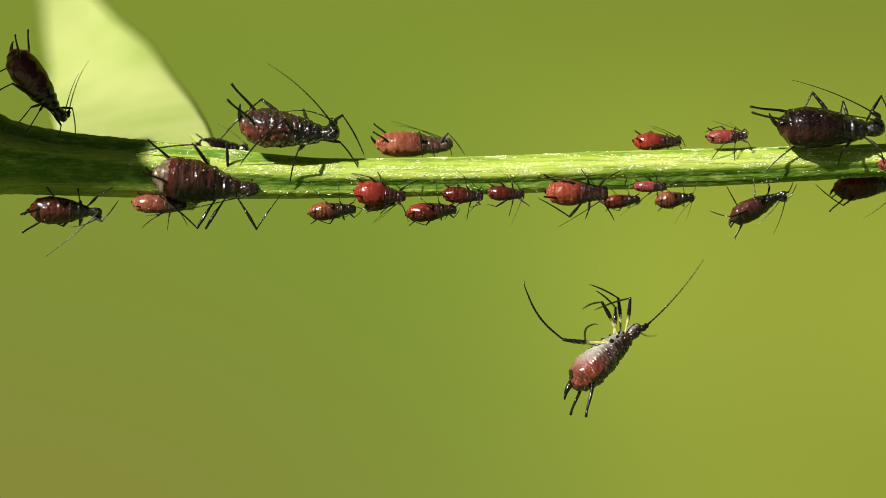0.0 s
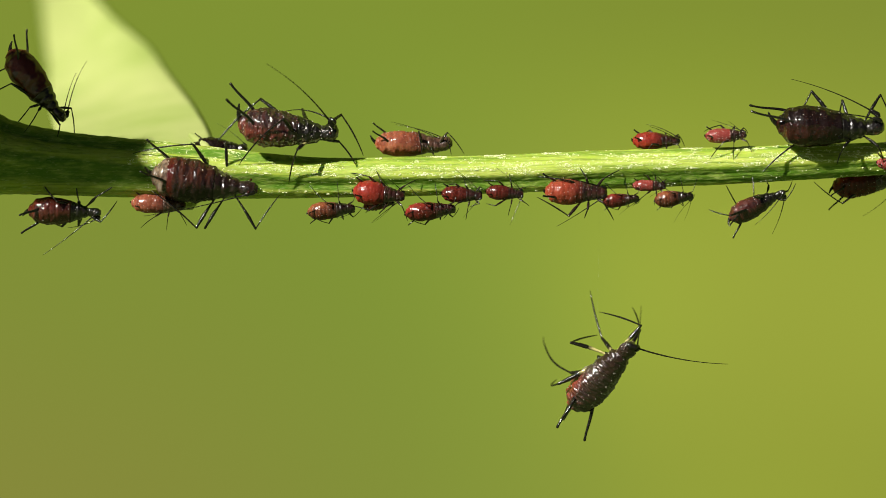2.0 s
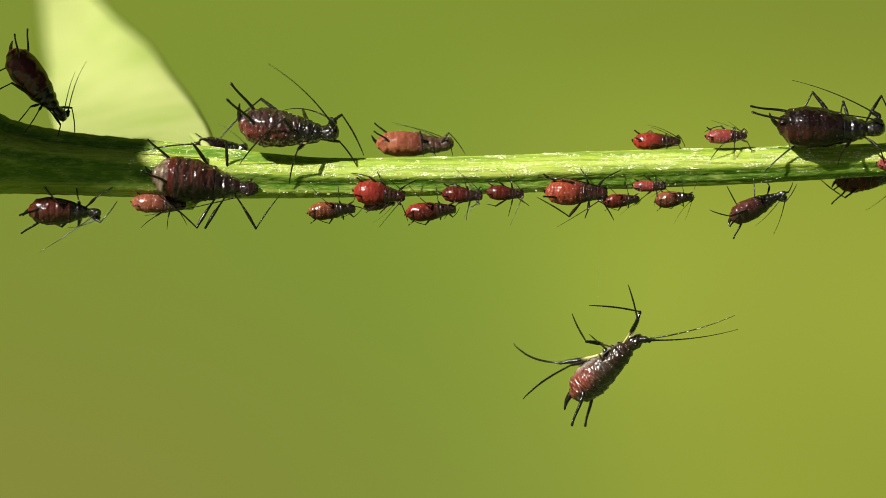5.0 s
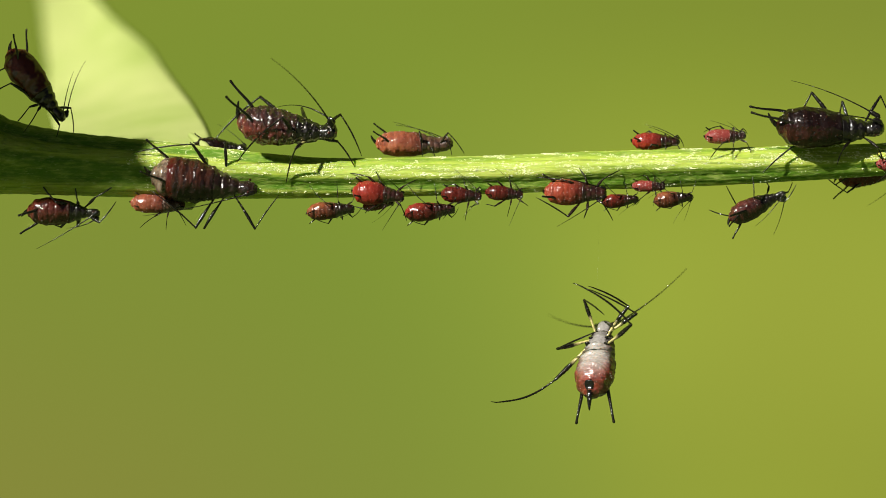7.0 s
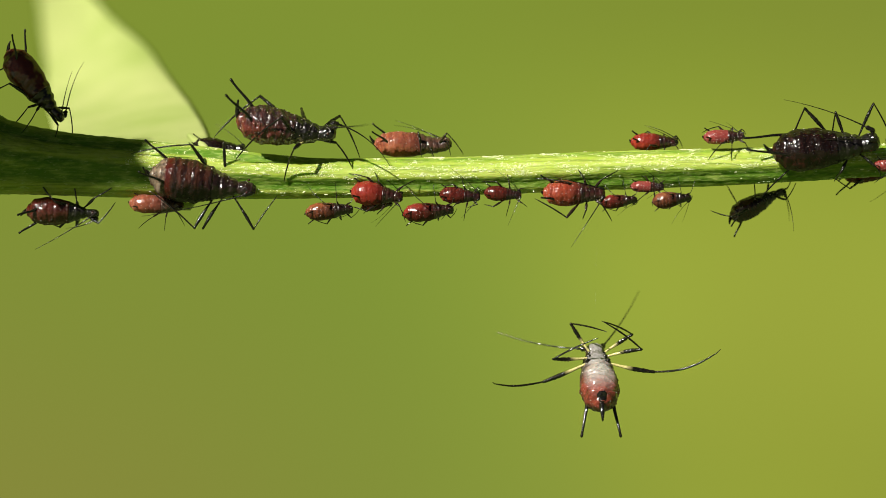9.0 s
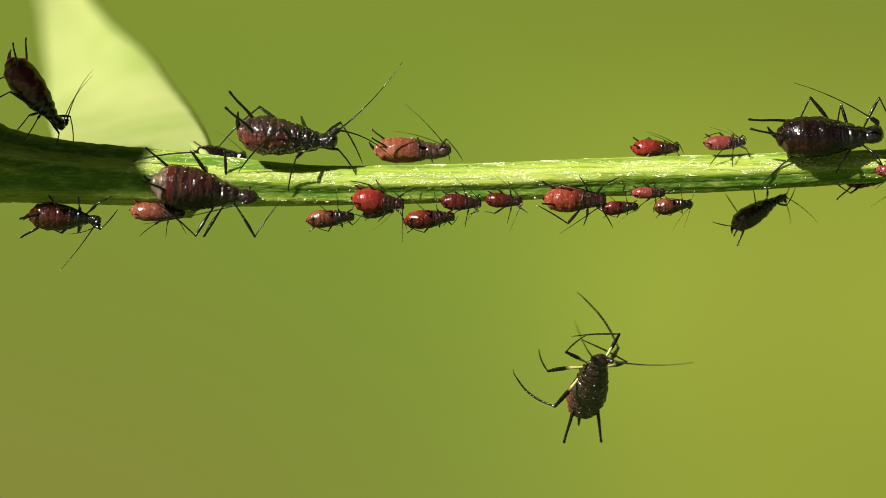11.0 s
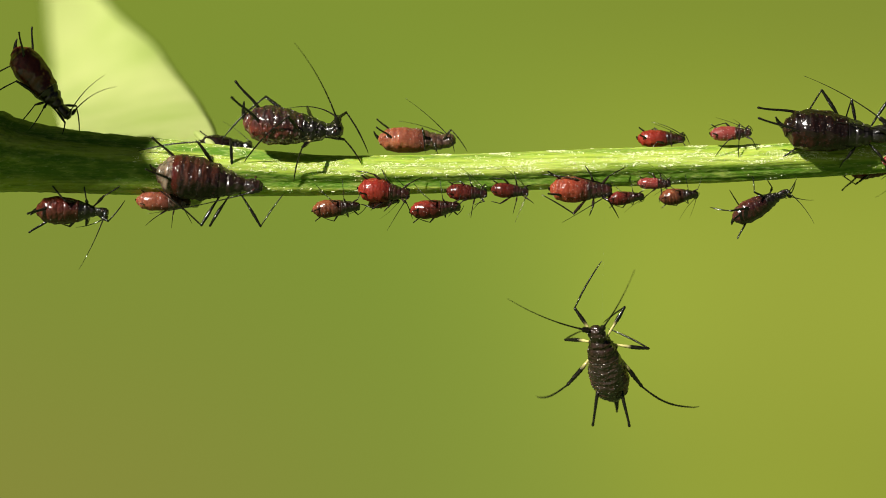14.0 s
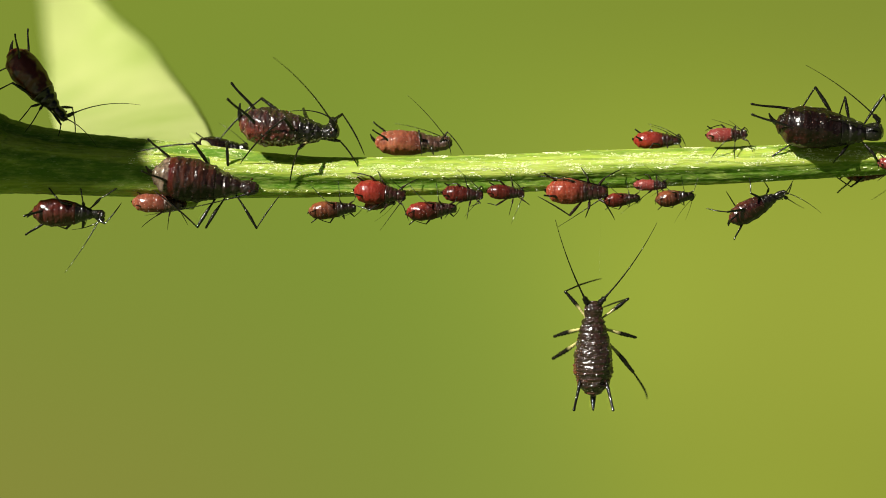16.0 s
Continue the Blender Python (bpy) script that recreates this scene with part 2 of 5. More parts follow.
def leaf_skin(name="sunlit_leaf", through_it=0.4, dim=(0.45, 0.56, 0.15), bright=(0.68, 0.72, 0.31)):
    m, nt, b = material(name)
    obj = coords(nt)
    blot = noise_of(nt, obj, 210, 4, 0.6)
    col = ramp(nt, blot, [(0.25, dim), (0.75, bright)])
    nt.links.new(col, b.inputs["Base Color"])
    b.inputs["Roughness"].default_value = 0.55
    tr = nt.nodes.new("ShaderNodeBsdfTranslucent")
    nt.links.new(col, tr.inputs["Color"])
    mx = nt.nodes.new("ShaderNodeMixShader")
    mx.inputs[0].default_value = through_it
    nt.links.new(b.outputs[0], mx.inputs[1])
    nt.links.new(tr.outputs[0], mx.inputs[2])
    nt.links.new(mx.outputs[0], nt.nodes["Material Output"].inputs["Surface"])
    bump(nt, b, noise_of(nt, obj, 1500, 3), 0.3, 0.0001)
    return m


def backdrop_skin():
    """A far meadow, melted into soft greens; it glows, with the sun's light put into its colour."""
    m, nt, b = material("glowing_meadow_distance")
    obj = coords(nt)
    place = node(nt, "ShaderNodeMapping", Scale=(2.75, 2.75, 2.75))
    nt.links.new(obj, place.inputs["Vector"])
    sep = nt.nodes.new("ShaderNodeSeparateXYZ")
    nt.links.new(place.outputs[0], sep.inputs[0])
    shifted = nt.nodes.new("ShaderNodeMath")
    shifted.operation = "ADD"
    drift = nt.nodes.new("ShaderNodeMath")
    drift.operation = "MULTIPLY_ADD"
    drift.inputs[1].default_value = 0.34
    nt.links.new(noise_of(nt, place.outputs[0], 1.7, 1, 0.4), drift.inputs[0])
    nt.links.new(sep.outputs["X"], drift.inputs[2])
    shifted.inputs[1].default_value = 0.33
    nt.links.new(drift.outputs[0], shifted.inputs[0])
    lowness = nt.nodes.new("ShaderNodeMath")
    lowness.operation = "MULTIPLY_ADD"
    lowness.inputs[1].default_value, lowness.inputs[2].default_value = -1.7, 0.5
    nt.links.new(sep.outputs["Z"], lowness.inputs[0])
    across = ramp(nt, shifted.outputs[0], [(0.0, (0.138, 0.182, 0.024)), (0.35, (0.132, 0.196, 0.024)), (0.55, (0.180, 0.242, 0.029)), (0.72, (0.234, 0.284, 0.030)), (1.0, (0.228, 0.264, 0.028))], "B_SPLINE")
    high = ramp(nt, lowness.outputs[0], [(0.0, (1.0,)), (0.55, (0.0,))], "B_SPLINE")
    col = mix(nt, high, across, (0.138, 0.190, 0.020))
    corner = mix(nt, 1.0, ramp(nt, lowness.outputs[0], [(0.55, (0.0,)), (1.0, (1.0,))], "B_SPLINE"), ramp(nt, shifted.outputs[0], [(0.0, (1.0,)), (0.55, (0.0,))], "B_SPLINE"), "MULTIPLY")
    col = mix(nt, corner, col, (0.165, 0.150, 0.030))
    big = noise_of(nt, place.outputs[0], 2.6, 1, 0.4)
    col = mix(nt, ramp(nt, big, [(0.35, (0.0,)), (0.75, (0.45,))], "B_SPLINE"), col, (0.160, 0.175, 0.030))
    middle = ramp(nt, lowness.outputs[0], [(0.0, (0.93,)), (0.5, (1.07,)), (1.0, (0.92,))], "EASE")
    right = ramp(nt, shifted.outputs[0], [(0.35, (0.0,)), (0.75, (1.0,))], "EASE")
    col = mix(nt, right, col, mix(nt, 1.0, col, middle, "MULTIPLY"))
    # no lamp lights it: the sunlit brightness is in this emission
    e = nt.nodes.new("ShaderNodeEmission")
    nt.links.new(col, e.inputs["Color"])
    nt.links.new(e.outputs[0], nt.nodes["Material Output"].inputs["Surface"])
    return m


def ground_skin():
    m, nt, b = material("meadow_ground")
    obj = coords(nt)
    col = ramp(nt, noise_of(nt, obj, 6, 6, 0.7), [(0.3, (0.035, 0.062, 0.009)), (0.7, (0.082, 0.115, 0.018))])
    nt.links.new(col, b.inputs["Base Color"])
    b.inputs["Roughness"].default_value = 0.9
    return m


# ---- mesh helpers ----
def grid_mesh(name, rings, closed=True, cap=True):
    """A skin over rings of points."""
    n, k = len(rings), len(rings[0])
    verts = [tuple(p) for r in rings for p in r]
    faces = []
    for i in range(n - 1):
        for j in range(k if closed else k - 1):
            j2 = (j + 1) % k
            faces.append((i * k + j, (i + 1) * k + j, (i + 1) * k + j2, i * k + j2))
    if cap and closed:
        faces.append(tuple(range(k)))
        faces.append(tuple((n - 1) * k + j for j in reversed(range(k))))
    me = bpy.data.meshes.new(name)
    me.from_pydata(verts, [], faces)
    me.validate()
    bm = bmesh.new()
    bm.from_mesh(me)
    bmesh.ops.recalc_face_normals(bm, faces=bm.faces)
    bm.to_mesh(me)
    bm.free()
    for p in me.polygons:
        p.use_smooth = True
    return me


def part(name, me, mat, parent, label=""):
    ob = new(name, me)
    me.materials.clear()
    me.materials.append(mat)
    ob.parent = parent
    if label:
        tagged(ob, label)
    return ob


def tube(name, centres, radii, sides=10, wobble=0.0):
    """A tapered tube through the centres, with rounded ends."""
    pts = [Vector(c) for c in centres]
    t0, t1 = (pts[0] - pts[1]).normalized(), (pts[-1] - pts[-2]).normalized()
    pts = [pts[0] + t0 * radii[0] * 0.7] + pts + [pts[-1] + t1 * radii[-1] * 0.7]
    rad = [radii[0] * 0.45] + list(radii) + [radii[-1] * 0.45]
    rings = []
    for i, p in enumerate(pts):
        t = (pts[min(i + 1, len(pts) - 1)] - pts[max(i - 1, 0)]).normalized()
        side = t.cross(Vector((0, 0, 1)))
        side = side.normalized() if side.length > 1e-6 else Vector((0, 1, 0))
        up = side.cross(t)
        ring = []
        for j in range(sides):
            a = math.tau * j / sides
            r = rad[i] * (1 + wobble * random.uniform(-1, 1))
            ring.append(p + side * (math.cos(a) * r) + up * (math.sin(a) * r))
        rings.append(ring)
    return grid_mesh(name, rings)


def lerp_table(table, x):
    for (a, *va), (b, *vb) in zip(table, table[1:]):
        if x <= b:
            f = (x - a) / (b - a)
            f = f * f * (3 - 2 * f)
            return [p + (q - p) * f for p, q in zip(va, vb)]
    return list(table[-1][1:])


# ---- aphids ----
# along the body: x, half width, upper half height, lower half height, middle height (all in body lengths)
ADULT = [(-0.50, 0.030, 0.035, 0.03, 0.015), (-0.47, 0.090, 0.095, 0.085, 0.01), (-0.38, 0.172, 0.175, 0.160, 0.0), (-0.24, 0.212, 0.205, 0.190, -0.004),
         (-0.08, 0.202, 0.188, 0.180, -0.005), (0.06, 0.172, 0.150, 0.152, -0.008), (0.18, 0.140, 0.118, 0.124, -0.012), (0.28, 0.112, 0.092, 0.100, -0.014),
         (0.335, 0.086, 0.066, 0.070, -0.014), (0.40, 0.100, 0.080, 0.076, -0.014), (0.46, 0.090, 0.066, 0.064, -0.018), (0.50, 0.050, 0.034, 0.036, -0.02)]
NYMPH = [(-0.50, 0.030, 0.035, 0.03, 0.01), (-0.47, 0.085, 0.090, 0.080, 0.005), (-0.38, 0.160, 0.160, 0.150, 0.0), (-0.22, 0.198, 0.195, 0.180, 0.0),
         (-0.04, 0.192, 0.180, 0.172, 0.0), (0.10, 0.172, 0.155, 0.150, -0.004), (0.20, 0.150, 0.132, 0.130, -0.008), (0.30, 0.126, 0.108, 0.106, -0.014),
         (0.345, 0.112, 0.094, 0.092, -0.018), (0.41, 0.106, 0.088, 0.084, -0.022), (0.46, 0.088, 0.070, 0.066, -0.02), (0.50, 0.045, 0.034, 0.036, -0.022)]
STANDING = ADULT[:8] + [(0.335, 0.084, 0.066, 0.066, -0.012), (0.40, 0.096, 0.082, 0.072, -0.008), (0.445, 0.092, 0.090, 0.070, -0.006), (0.475, 0.078, 0.076, 0.058, -0.004), (0.50, 0.046, 0.036, 0.034, -0.006)]
HANGER = [(x, w * 0.98 * q, up * 0.92 * q, low * 0.92 * q, mid) for x, w, up, low, mid in ADULT for q in (1 + 0.12 * math.exp(-((x - 0.24) / 0.13) ** 2),)]
SLIM = [(x, *(q * (1 - 0.24 * max(0.0, min(1.0, (x - 0.12) / 0.2))) for q in (w, up, low)), mid) for x, w, up, low, mid in ADULT]
# a young one at rest: waisted behind the shoulders, its head held up
RESTING = [(x, w * q, up * q, low * q, mid + 0.03 * max(0.0, min(1.0, (x - 0.3) / 0.12))) for x, w, up, low, mid in NYMPH for q in (1 - 0.15 * math.exp(-((x - 0.19) / 0.11) ** 2) + 0.10 * math.exp(-((x - 0.43) / 0.05) ** 2),)]
PARTS_ALONG = [("abdomen", -0.50, 0.10), ("thorax", 0.092, 0.34), ("head", 0.332, 0.50)]
HIPS = {"f": (0.29, 0.055, -0.065), "m": (0.21, 0.070, -0.085), "h": (0.12, 0.090, -0.095)}
STANCE = {"f": ((0.12, 0.12, 0.05), (0.24, 0.22, -0.20)), "m": ((-0.01, 0.17, 0.07), (-0.04, 0.32, -0.18)), "h": ((-0.16, 0.17, 0.13), (-0.42, 0.30, -0.16))}
THICK = {"f": 0.0145, "m": 0.015, "h": 0.017}


def surface(name, x, a, L, fat, bumps, segs, seed, profile, tuck=1.0):
    """A point of the body's skin at x along it and the angle a round it."""
    w, up, low, mid = lerp_table(profile, x)
    g = (1 + (fat - 1) * max(0.0, min(1.0, (0.22 - x) / 0.3))) * tuck
    w, up, low = w * g, up * g, low * g
    fold = 1.0
    if name == "abdomen":
        phase = ((x + 0.46) / 0.56 * segs + 0.10 * math.sin(3 * a + seed)) % 1.0
        fold = 1 - 0.028 * min(bumps, 0.6) * (0.4 + 1.2 * abs(math.sin(seed + 2.3 * int((x + 0.46) / 0.56 * segs)))) * math.exp(-((phase - 0.5) / 0.16) ** 2)
        if segs > 8:
            # plates that taper towards the head, one behind the other
            uneven = noise.noise(Vector((x * 7, math.cos(a) * 2.2, math.sin(a) * 2.2)))
            phase = (phase + 0.35 * uneven) % 1.0
            upper = max(0.08, min(1.0, (math.sin(a) - 0.22) / 0.5))
            fold = 1 - upper * (0.024 + 0.055 * noise.noise(Vector((x * 11, math.cos(a) * 3, 4 + math.sin(a) * 3)))) * math.exp(-((phase - 0.45) / (0.16 if phase < 0.45 else 0.45)) ** 2)
    elif name == "thorax":
        phase = ((x - 0.09) / 0.25 * 3) % 1.0
        fold = 1 - 0.07 * math.exp(-((phase - 0.97) / 0.13) ** 2) - 0.05 * math.exp(-((phase - 0.03) / 0.13) ** 2)
    y, z = math.cos(a) * w, math.sin(a)
    f = fold if z > -0.3 else 0.5 + 0.5 * fold
    z = z * (up if z > 0 else low)
    c = Vector((x, y, z))
    r = (f + 0.060 * noise.noise(c * 9.0 + Vector((seed * 7.3, 0, 0))) + 0.034 * bumps * noise.noise(c * 26.0 + Vector((seed * 3.1, 5, 0)))
         + 0.042 * bumps * noise.noise(c * 48.0 + Vector((seed, 9, 2))))
    return Vector((x * L, y * r * L, (z * r + mid) * L))


def body_piece(name, x0, x1, L, fat, bumps, segs, seed, profile):
    n, k = (64 if name == "abdomen" else 26), 54
    if segs > 8:
        n = n * 7 // 4
    if L < 110 * K:
        n, k = n * 2 // 3, 36
    rings = []
    for i in range(n + 1):
        x = x0 + (x1 - x0) * i / n
        tuck = 0.94 if name != "abdomen" and i == 0 else 1.0
        rings.append([surface(name, x, math.tau * j / k, L, fat, bumps, segs, seed, profile, tuck) for j in range(k)])
    return grid_mesh(name, rings)


def anal_plate(L, fat, bumps, segs, seed, profile):
    """The dark plate on the belly's end, a little proud of the skin."""
    rows = []
    for i in range(9):
        x = -0.490 + 0.085 * i / 8
        half = 27 * math.sqrt(max(0.05, 1 - ((i - 4) / 4.4) ** 2))
        ring = [surface("abdomen", x, math.radians(-90 + half * (j / 6 - 1)), L, fat, bumps, segs, seed, profile) for j in range(13)]
        rows.append([Vector((p.x, p.y * 1.04, p.z * 1.04)) for p in ring] + [Vector((p.x, p.y * 0.97, p.z * 0.97)) for p in ring[::-1]])
    return grid_mesh("anal_plate", rows)


def beads(name, centres, radii):
    """Many small round beads in one mesh."""
    verts, faces = [], []
    for c, r in zip(centres, radii):
        o = len(verts)
        verts.append(c + Vector((0, 0, r)))
        for h in (0.55, -0.35):
            q = math.sqrt(1 - h * h)
            verts += [c + Vector((math.cos(math.tau * i / 6) * q, math.sin(math.tau * i / 6) * q, h)) * r for i in range(6)]
        verts.append(c - Vector((0, 0, r)))
        for i in range(6):
            d = (i + 1) % 6
            faces += [(o, o + 1 + i, o + 1 + d), (o + 1 + i, o + 7 + i, o + 7 + d, o + 1 + d), (o + 7 + i, o + 13, o + 7 + d)]
    me = bpy.data.meshes.new(name)
    me.from_pydata(verts, [], faces)
    for p in me.polygons:
        p.use_smooth = True
    return me


def tubercles(L, fat, bumps, seed, profile, n, big=1.0, segs=7):
    """Pale beads in loose rows over back and flanks: wax tips, and sun glints as white dots."""
    rng = random.Random(seed * 11)
    cs, rs = [], []
    for i in range(n):
        # nine to a row, eleven rows, the rest astray
        row, col = i % 11, (i // 11) % 9
        x = -0.44 + 0.085 * row + rng.gauss(0, 0.006)
        if x > 0.47:
            continue
        a = math.radians(-22 + 28 * col + rng.gauss(0, 4)) if i < 99 else math.radians(rng.uniform(-25, 205))
        if rng.random() < 0.3:
            continue
        name = "abdomen" if x < 0.095 else "thorax" if x < 0.335 else "head"
        cs.append(surface(name, x, a, L, fat, bumps, segs, seed, profile))
        rs.append(L * big * rng.choice((0.0028, 0.0035, 0.0045, 0.0065)) * rng.uniform(0.8, 1.2))
    return beads("tubercles", cs, rs)


def aim(p, q, up=Vector((0, 0, 1))):
    """The pose at p whose x axis runs to q."""
    x = (q - p).normalized()
    z = up - x * up.dot(x)
    z = z.normalized() if z.length > 1e-4 else x.orthogonal().normalized()
    y = z.cross(x)
    m = Matrix((x, y, z)).transposed().to_4x4()
    m.translation = p
    return m


def knobs(n, k=0.13):
    """Uneven swellings along a limb, at the sockets of its bristles."""
    return [1 + k * (random.uniform(0.2, 1.0) if i % 2 else random.uniform(-1.0, -0.2)) for i in range(n)]


def segment(name, length, r0, r1, swell=0.0, bend=0.0, sides=9):
    """A limb's piece along +x: swollen in its middle, a little bent."""
    n = 22
    cs, rs = [], []
    for i, q in enumerate(knobs(n + 1)):
        f = i / n
        cs.append((length * f, 0, bend * length * math.sin(math.pi * f)))
        rs.append((r0 + (r1 - r0) * f + swell * math.sin(math.pi * min(1, f ** 1.7 * 1.05)) ** 2) * q)
    return tube(name, cs, rs, sides, 0.07)


def shin(length, r0, r1, bow=0.035):
    """A tibia with its foot and two small claws."""
    n = 36
    cs = [(length * 0.90 * i / n, 0, bow * length * math.sin(math.pi * i / n)) for i in range(n + 1)]
    rs = [(r0 * (0.8 + 0.25 * math.sin(math.pi * i / n)) + (r1 - r0) * i / n * 0.6) * q for i, q in enumerate(knobs(n + 1, 0.16))]
    cs += [(length * 0.93, 0, -0.11 * bow * length), (length, 0, -0.6 * bow * length)]
    rs += [r1 * 0.75, r1 * 0.45]
    return tube("tibia", cs, rs, 9, 0.07)


def feeler(length, r, bend):
    """An antenna of six joints, thinner towards its tip, along +x and bent in its xz plane."""
    n = 44
    cs, rs = [], []
    for i, q in enumerate(knobs(n + 1, 0.18)):
        f = i / n
        cs.append((length * f, 0, bend * length * 4 * f * (1 - f) * 0.5))
        joint = 1.18 if i in (4, 5, 16, 26, 34) else 1.0
        rs.append(max(r * (1 - 0.78 * f ** 0.7) * joint * q * (2.8 if i < 4 else 1), r * 0.16))
    return tube("antenna", cs, rs, 8, 0.05)


def lie(u, v, d, a, w, r):
    """The pose of a body: a, its heading in the picture plane; w, its head's turn to the viewer; r, its back's turn to the viewer."""
    m = Matrix.Rotation(radians(-a), 4, "Y") @ Matrix.Rotation(radians(-w), 4, "Z") @ Matrix.Rotation(radians(r), 4, "X")
    m.translation = at(u, v, d)
    return m


class Aphid:
    pass


count = [0]


def aphid(look_of, tail, head, d, roll, label, fat=1.0, w=0.0, bumps=1.0, legs=None, feelers=None, tubes=0.31, cauda=0.12, limbs=None,
          lengths=None, stance=1.0, tube_dir=(-0.76, 0.20, 0.62), thick=1.0, profile=None, coxae=False, wax=110, bead=1.0, segs=7,
          bows={"f": 0.035, "m": 0.035, "h": 0.035}, tail_way=((-0.48, 0, 0.015), (-0.8, 0, 0.21)), plate=False, pale=(), brow=0.0):
    """One aphid from tail and head (plan u, v). legs: knee and foot as (u, v, d, u, v, d); feelers: tip (u, v, d) and bend."""
    a = Aphid()
    count[0] += 1
    seed = count[0]
    (u0, v0), (u1, v1) = tail, head
    run = math.hypot(u1 - u0, v1 - v0)
    L = run * K / math.cos(radians(w))
    m = lie((u0 + u1) / 2, (v0 + v1) / 2, d, math.degrees(math.atan2(v0 - v1, u1 - u0)), w, roll)
    a.L, a.m = L, m
    ob = a.ob = tagged(new("aphid"), label, "aphid", "aphids of the colony")
    ob.matrix_world = m
    ob.empty_display_size = L * 0.3
    mat, limb = SKIN[look_of], limbs or BLACK
    inv = m.inverted()
    a.pieces = {}
    for name, x0, x1 in PARTS_ALONG:
        a.pieces[name] = part(name, body_piece(name, x0, x1, L, fat, bumps, segs, seed, profile or ADULT), mat if name == "abdomen" else FRONT[FRONT_OF[look_of]], ob)
    if wax:
        tb = part("tubercles", tubercles(L, fat, bumps, seed, profile or ADULT, wax, bead, segs), WAX_GLINT, ob, "pale wax-tipped tubercles")
        tagged(tb, kind="stuff")
    for s in (-1, 1):
        cs = []
        for i in range(8):
            b = math.pi * (i / 7 - 0.5)
            cs.append((0, 0.0, 0.012 * L * math.sin(b)))
        eye = tube("eye", cs, [0.012 * L * max(0.25, math.cos(math.pi * (i / 7 - 0.5))) for i in range(8)], 10)
        e = part("eye", eye, EYE, a.pieces["head"], "dark red eye")
        e.location = (0.425 * L, s * 0.078 * L, 0.02 * L)
        root = Vector((-0.33, s * 0.135 * fat, 0.085 * fat)) * L
        way = Vector((tube_dir[0], s * tube_dir[1], tube_dir[2])).normalized()
        if tubes:
            sl = tubes * L
            si = tube("siphunculus", [(sl * i / 8, 0, 0.02 * sl * math.sin(i * 0.7)) for i in range(9)],
                      [L * thick * (0.0165 - 0.0075 * (i / 8) ** 0.7 + (0.003 if i == 8 else 0)) for i in range(9)], 12, 0.05)
            so = part("siphunculus", si, BLACK if tubes > 0.1 else limb, ob, "black tube on the back of the abdomen")
            so.matrix_basis = aim(root, root + way)
    if cauda:
        cl = cauda * L
        co = part("cauda", tube("cauda", [(cl * i / 6, 0, 0.38 * cl * (i / 6) ** 2) for i in range(7)], [L * thick * (0.026 - 0.019 * (i / 6) ** 1.4) for i in range(7)], 10, 0.06),
                  BLACK, ob, "black tail point")
        co.matrix_basis = aim(Vector(tail_way[0]) * L, Vector(tail_way[1]) * L)
    if plate:
        part("anal_plate", anal_plate(L, fat, bumps, segs, seed, profile or ADULT), BLACK, ob, "black glossy plate under the tail")
    a.legs, a.feelers = {}, {}
    for key, hip in HIPS.items():
        for s, side in ((1, "l"), (-1, "r")):
            spec = (legs or {}).get(key + side)
            h = Vector((hip[0], s * hip[1], hip[2])) * L
            if spec == 0:
                continue
            if spec:
                knee, foot = inv @ at(*spec[:3]), inv @ at(*spec[3:])
            else:
                k0, f0 = STANCE[key]
                jit = [random.uniform(-0.03, 0.03) for _ in range(4)]
                knee = h + Vector((k0[0] + jit[0], s * (k0[1] + jit[1]), k0[2])) * L * stance
                foot = h + Vector((f0[0] + jit[2], s * (f0[1] + jit[3]), f0[2])) * L * stance
            l1, l2 = (knee - h).length, (foot - knee).length
            if lengths:
                l1, l2 = (x * L for x in lengths[key])
            r = THICK[key] * L * thick
            if coxae:
                cx = part("coxa", tube("coxa", [(-r * 0.6, 0, 0), (0, 0, 0), (r * 1.2, 0, 0), (r * 2.4, 0, 0)], [r * 0.9, r * 1.35, r * 1.3, r * 0.7], 10, 0.06), BLACK, ob, "black knob at the leg's root")
                cx.matrix_basis = aim(h * 0.96, h + Vector((0, s * 0.6, -0.8)))
            leg = part("leg", segment("leg", l1, r * 0.50, r * 0.80, r * 0.40, 0.03), BANDED if key + side in pale else limb, ob)
            tib = part("tibia", shin(l2, r * 0.52, r * 0.34, bows[key]), BLACK, leg)
            lm = aim(h, knee)
            leg.matrix_basis = lm
            tib.matrix_basis = lm.inverted() @ aim(knee, foot)
            a.legs[key + side] = (leg, tib, h, l1, l2)
    for s, side in ((1, "l"), (-1, "r")):
        spec = (feelers or {}).get(side)
        if spec == 0:
            continue
        root = Vector((0.475 - 0.3 * brow, s * 0.062, 0.01 + brow)) * L
        if brow:
            kn = part("antennal_tubercle", tube("antennal_tubercle", [(0.028 * L * i / 5, 0, 0) for i in range(6)], [L * q for q in (0.024, 0.025, 0.023, 0.019, 0.017, 0.008)], 10, 0.06), BLACK, a.pieces["head"])
            kn.matrix_basis = aim(root - Vector((0.004, 0, 0.016)) * L, root + Vector((0.004, s * 0.003, 0.02)) * L)
        if spec:
            tip, bend = inv @ at(*spec[:3]), (spec[3] if len(spec) > 3 else 0.06)
        else:
            tip, bend = root + Vector((-0.55, s * 0.35, 0.28)) * L * stance, 0.12
        fl = (tip - root).length
        an = part("antenna", feeler(fl, 0.0088 * L * thick, bend), BLACK, ob)
        an.matrix_basis = aim(root, tip)
        a.feelers[side] = (an, root, fl)
    return a


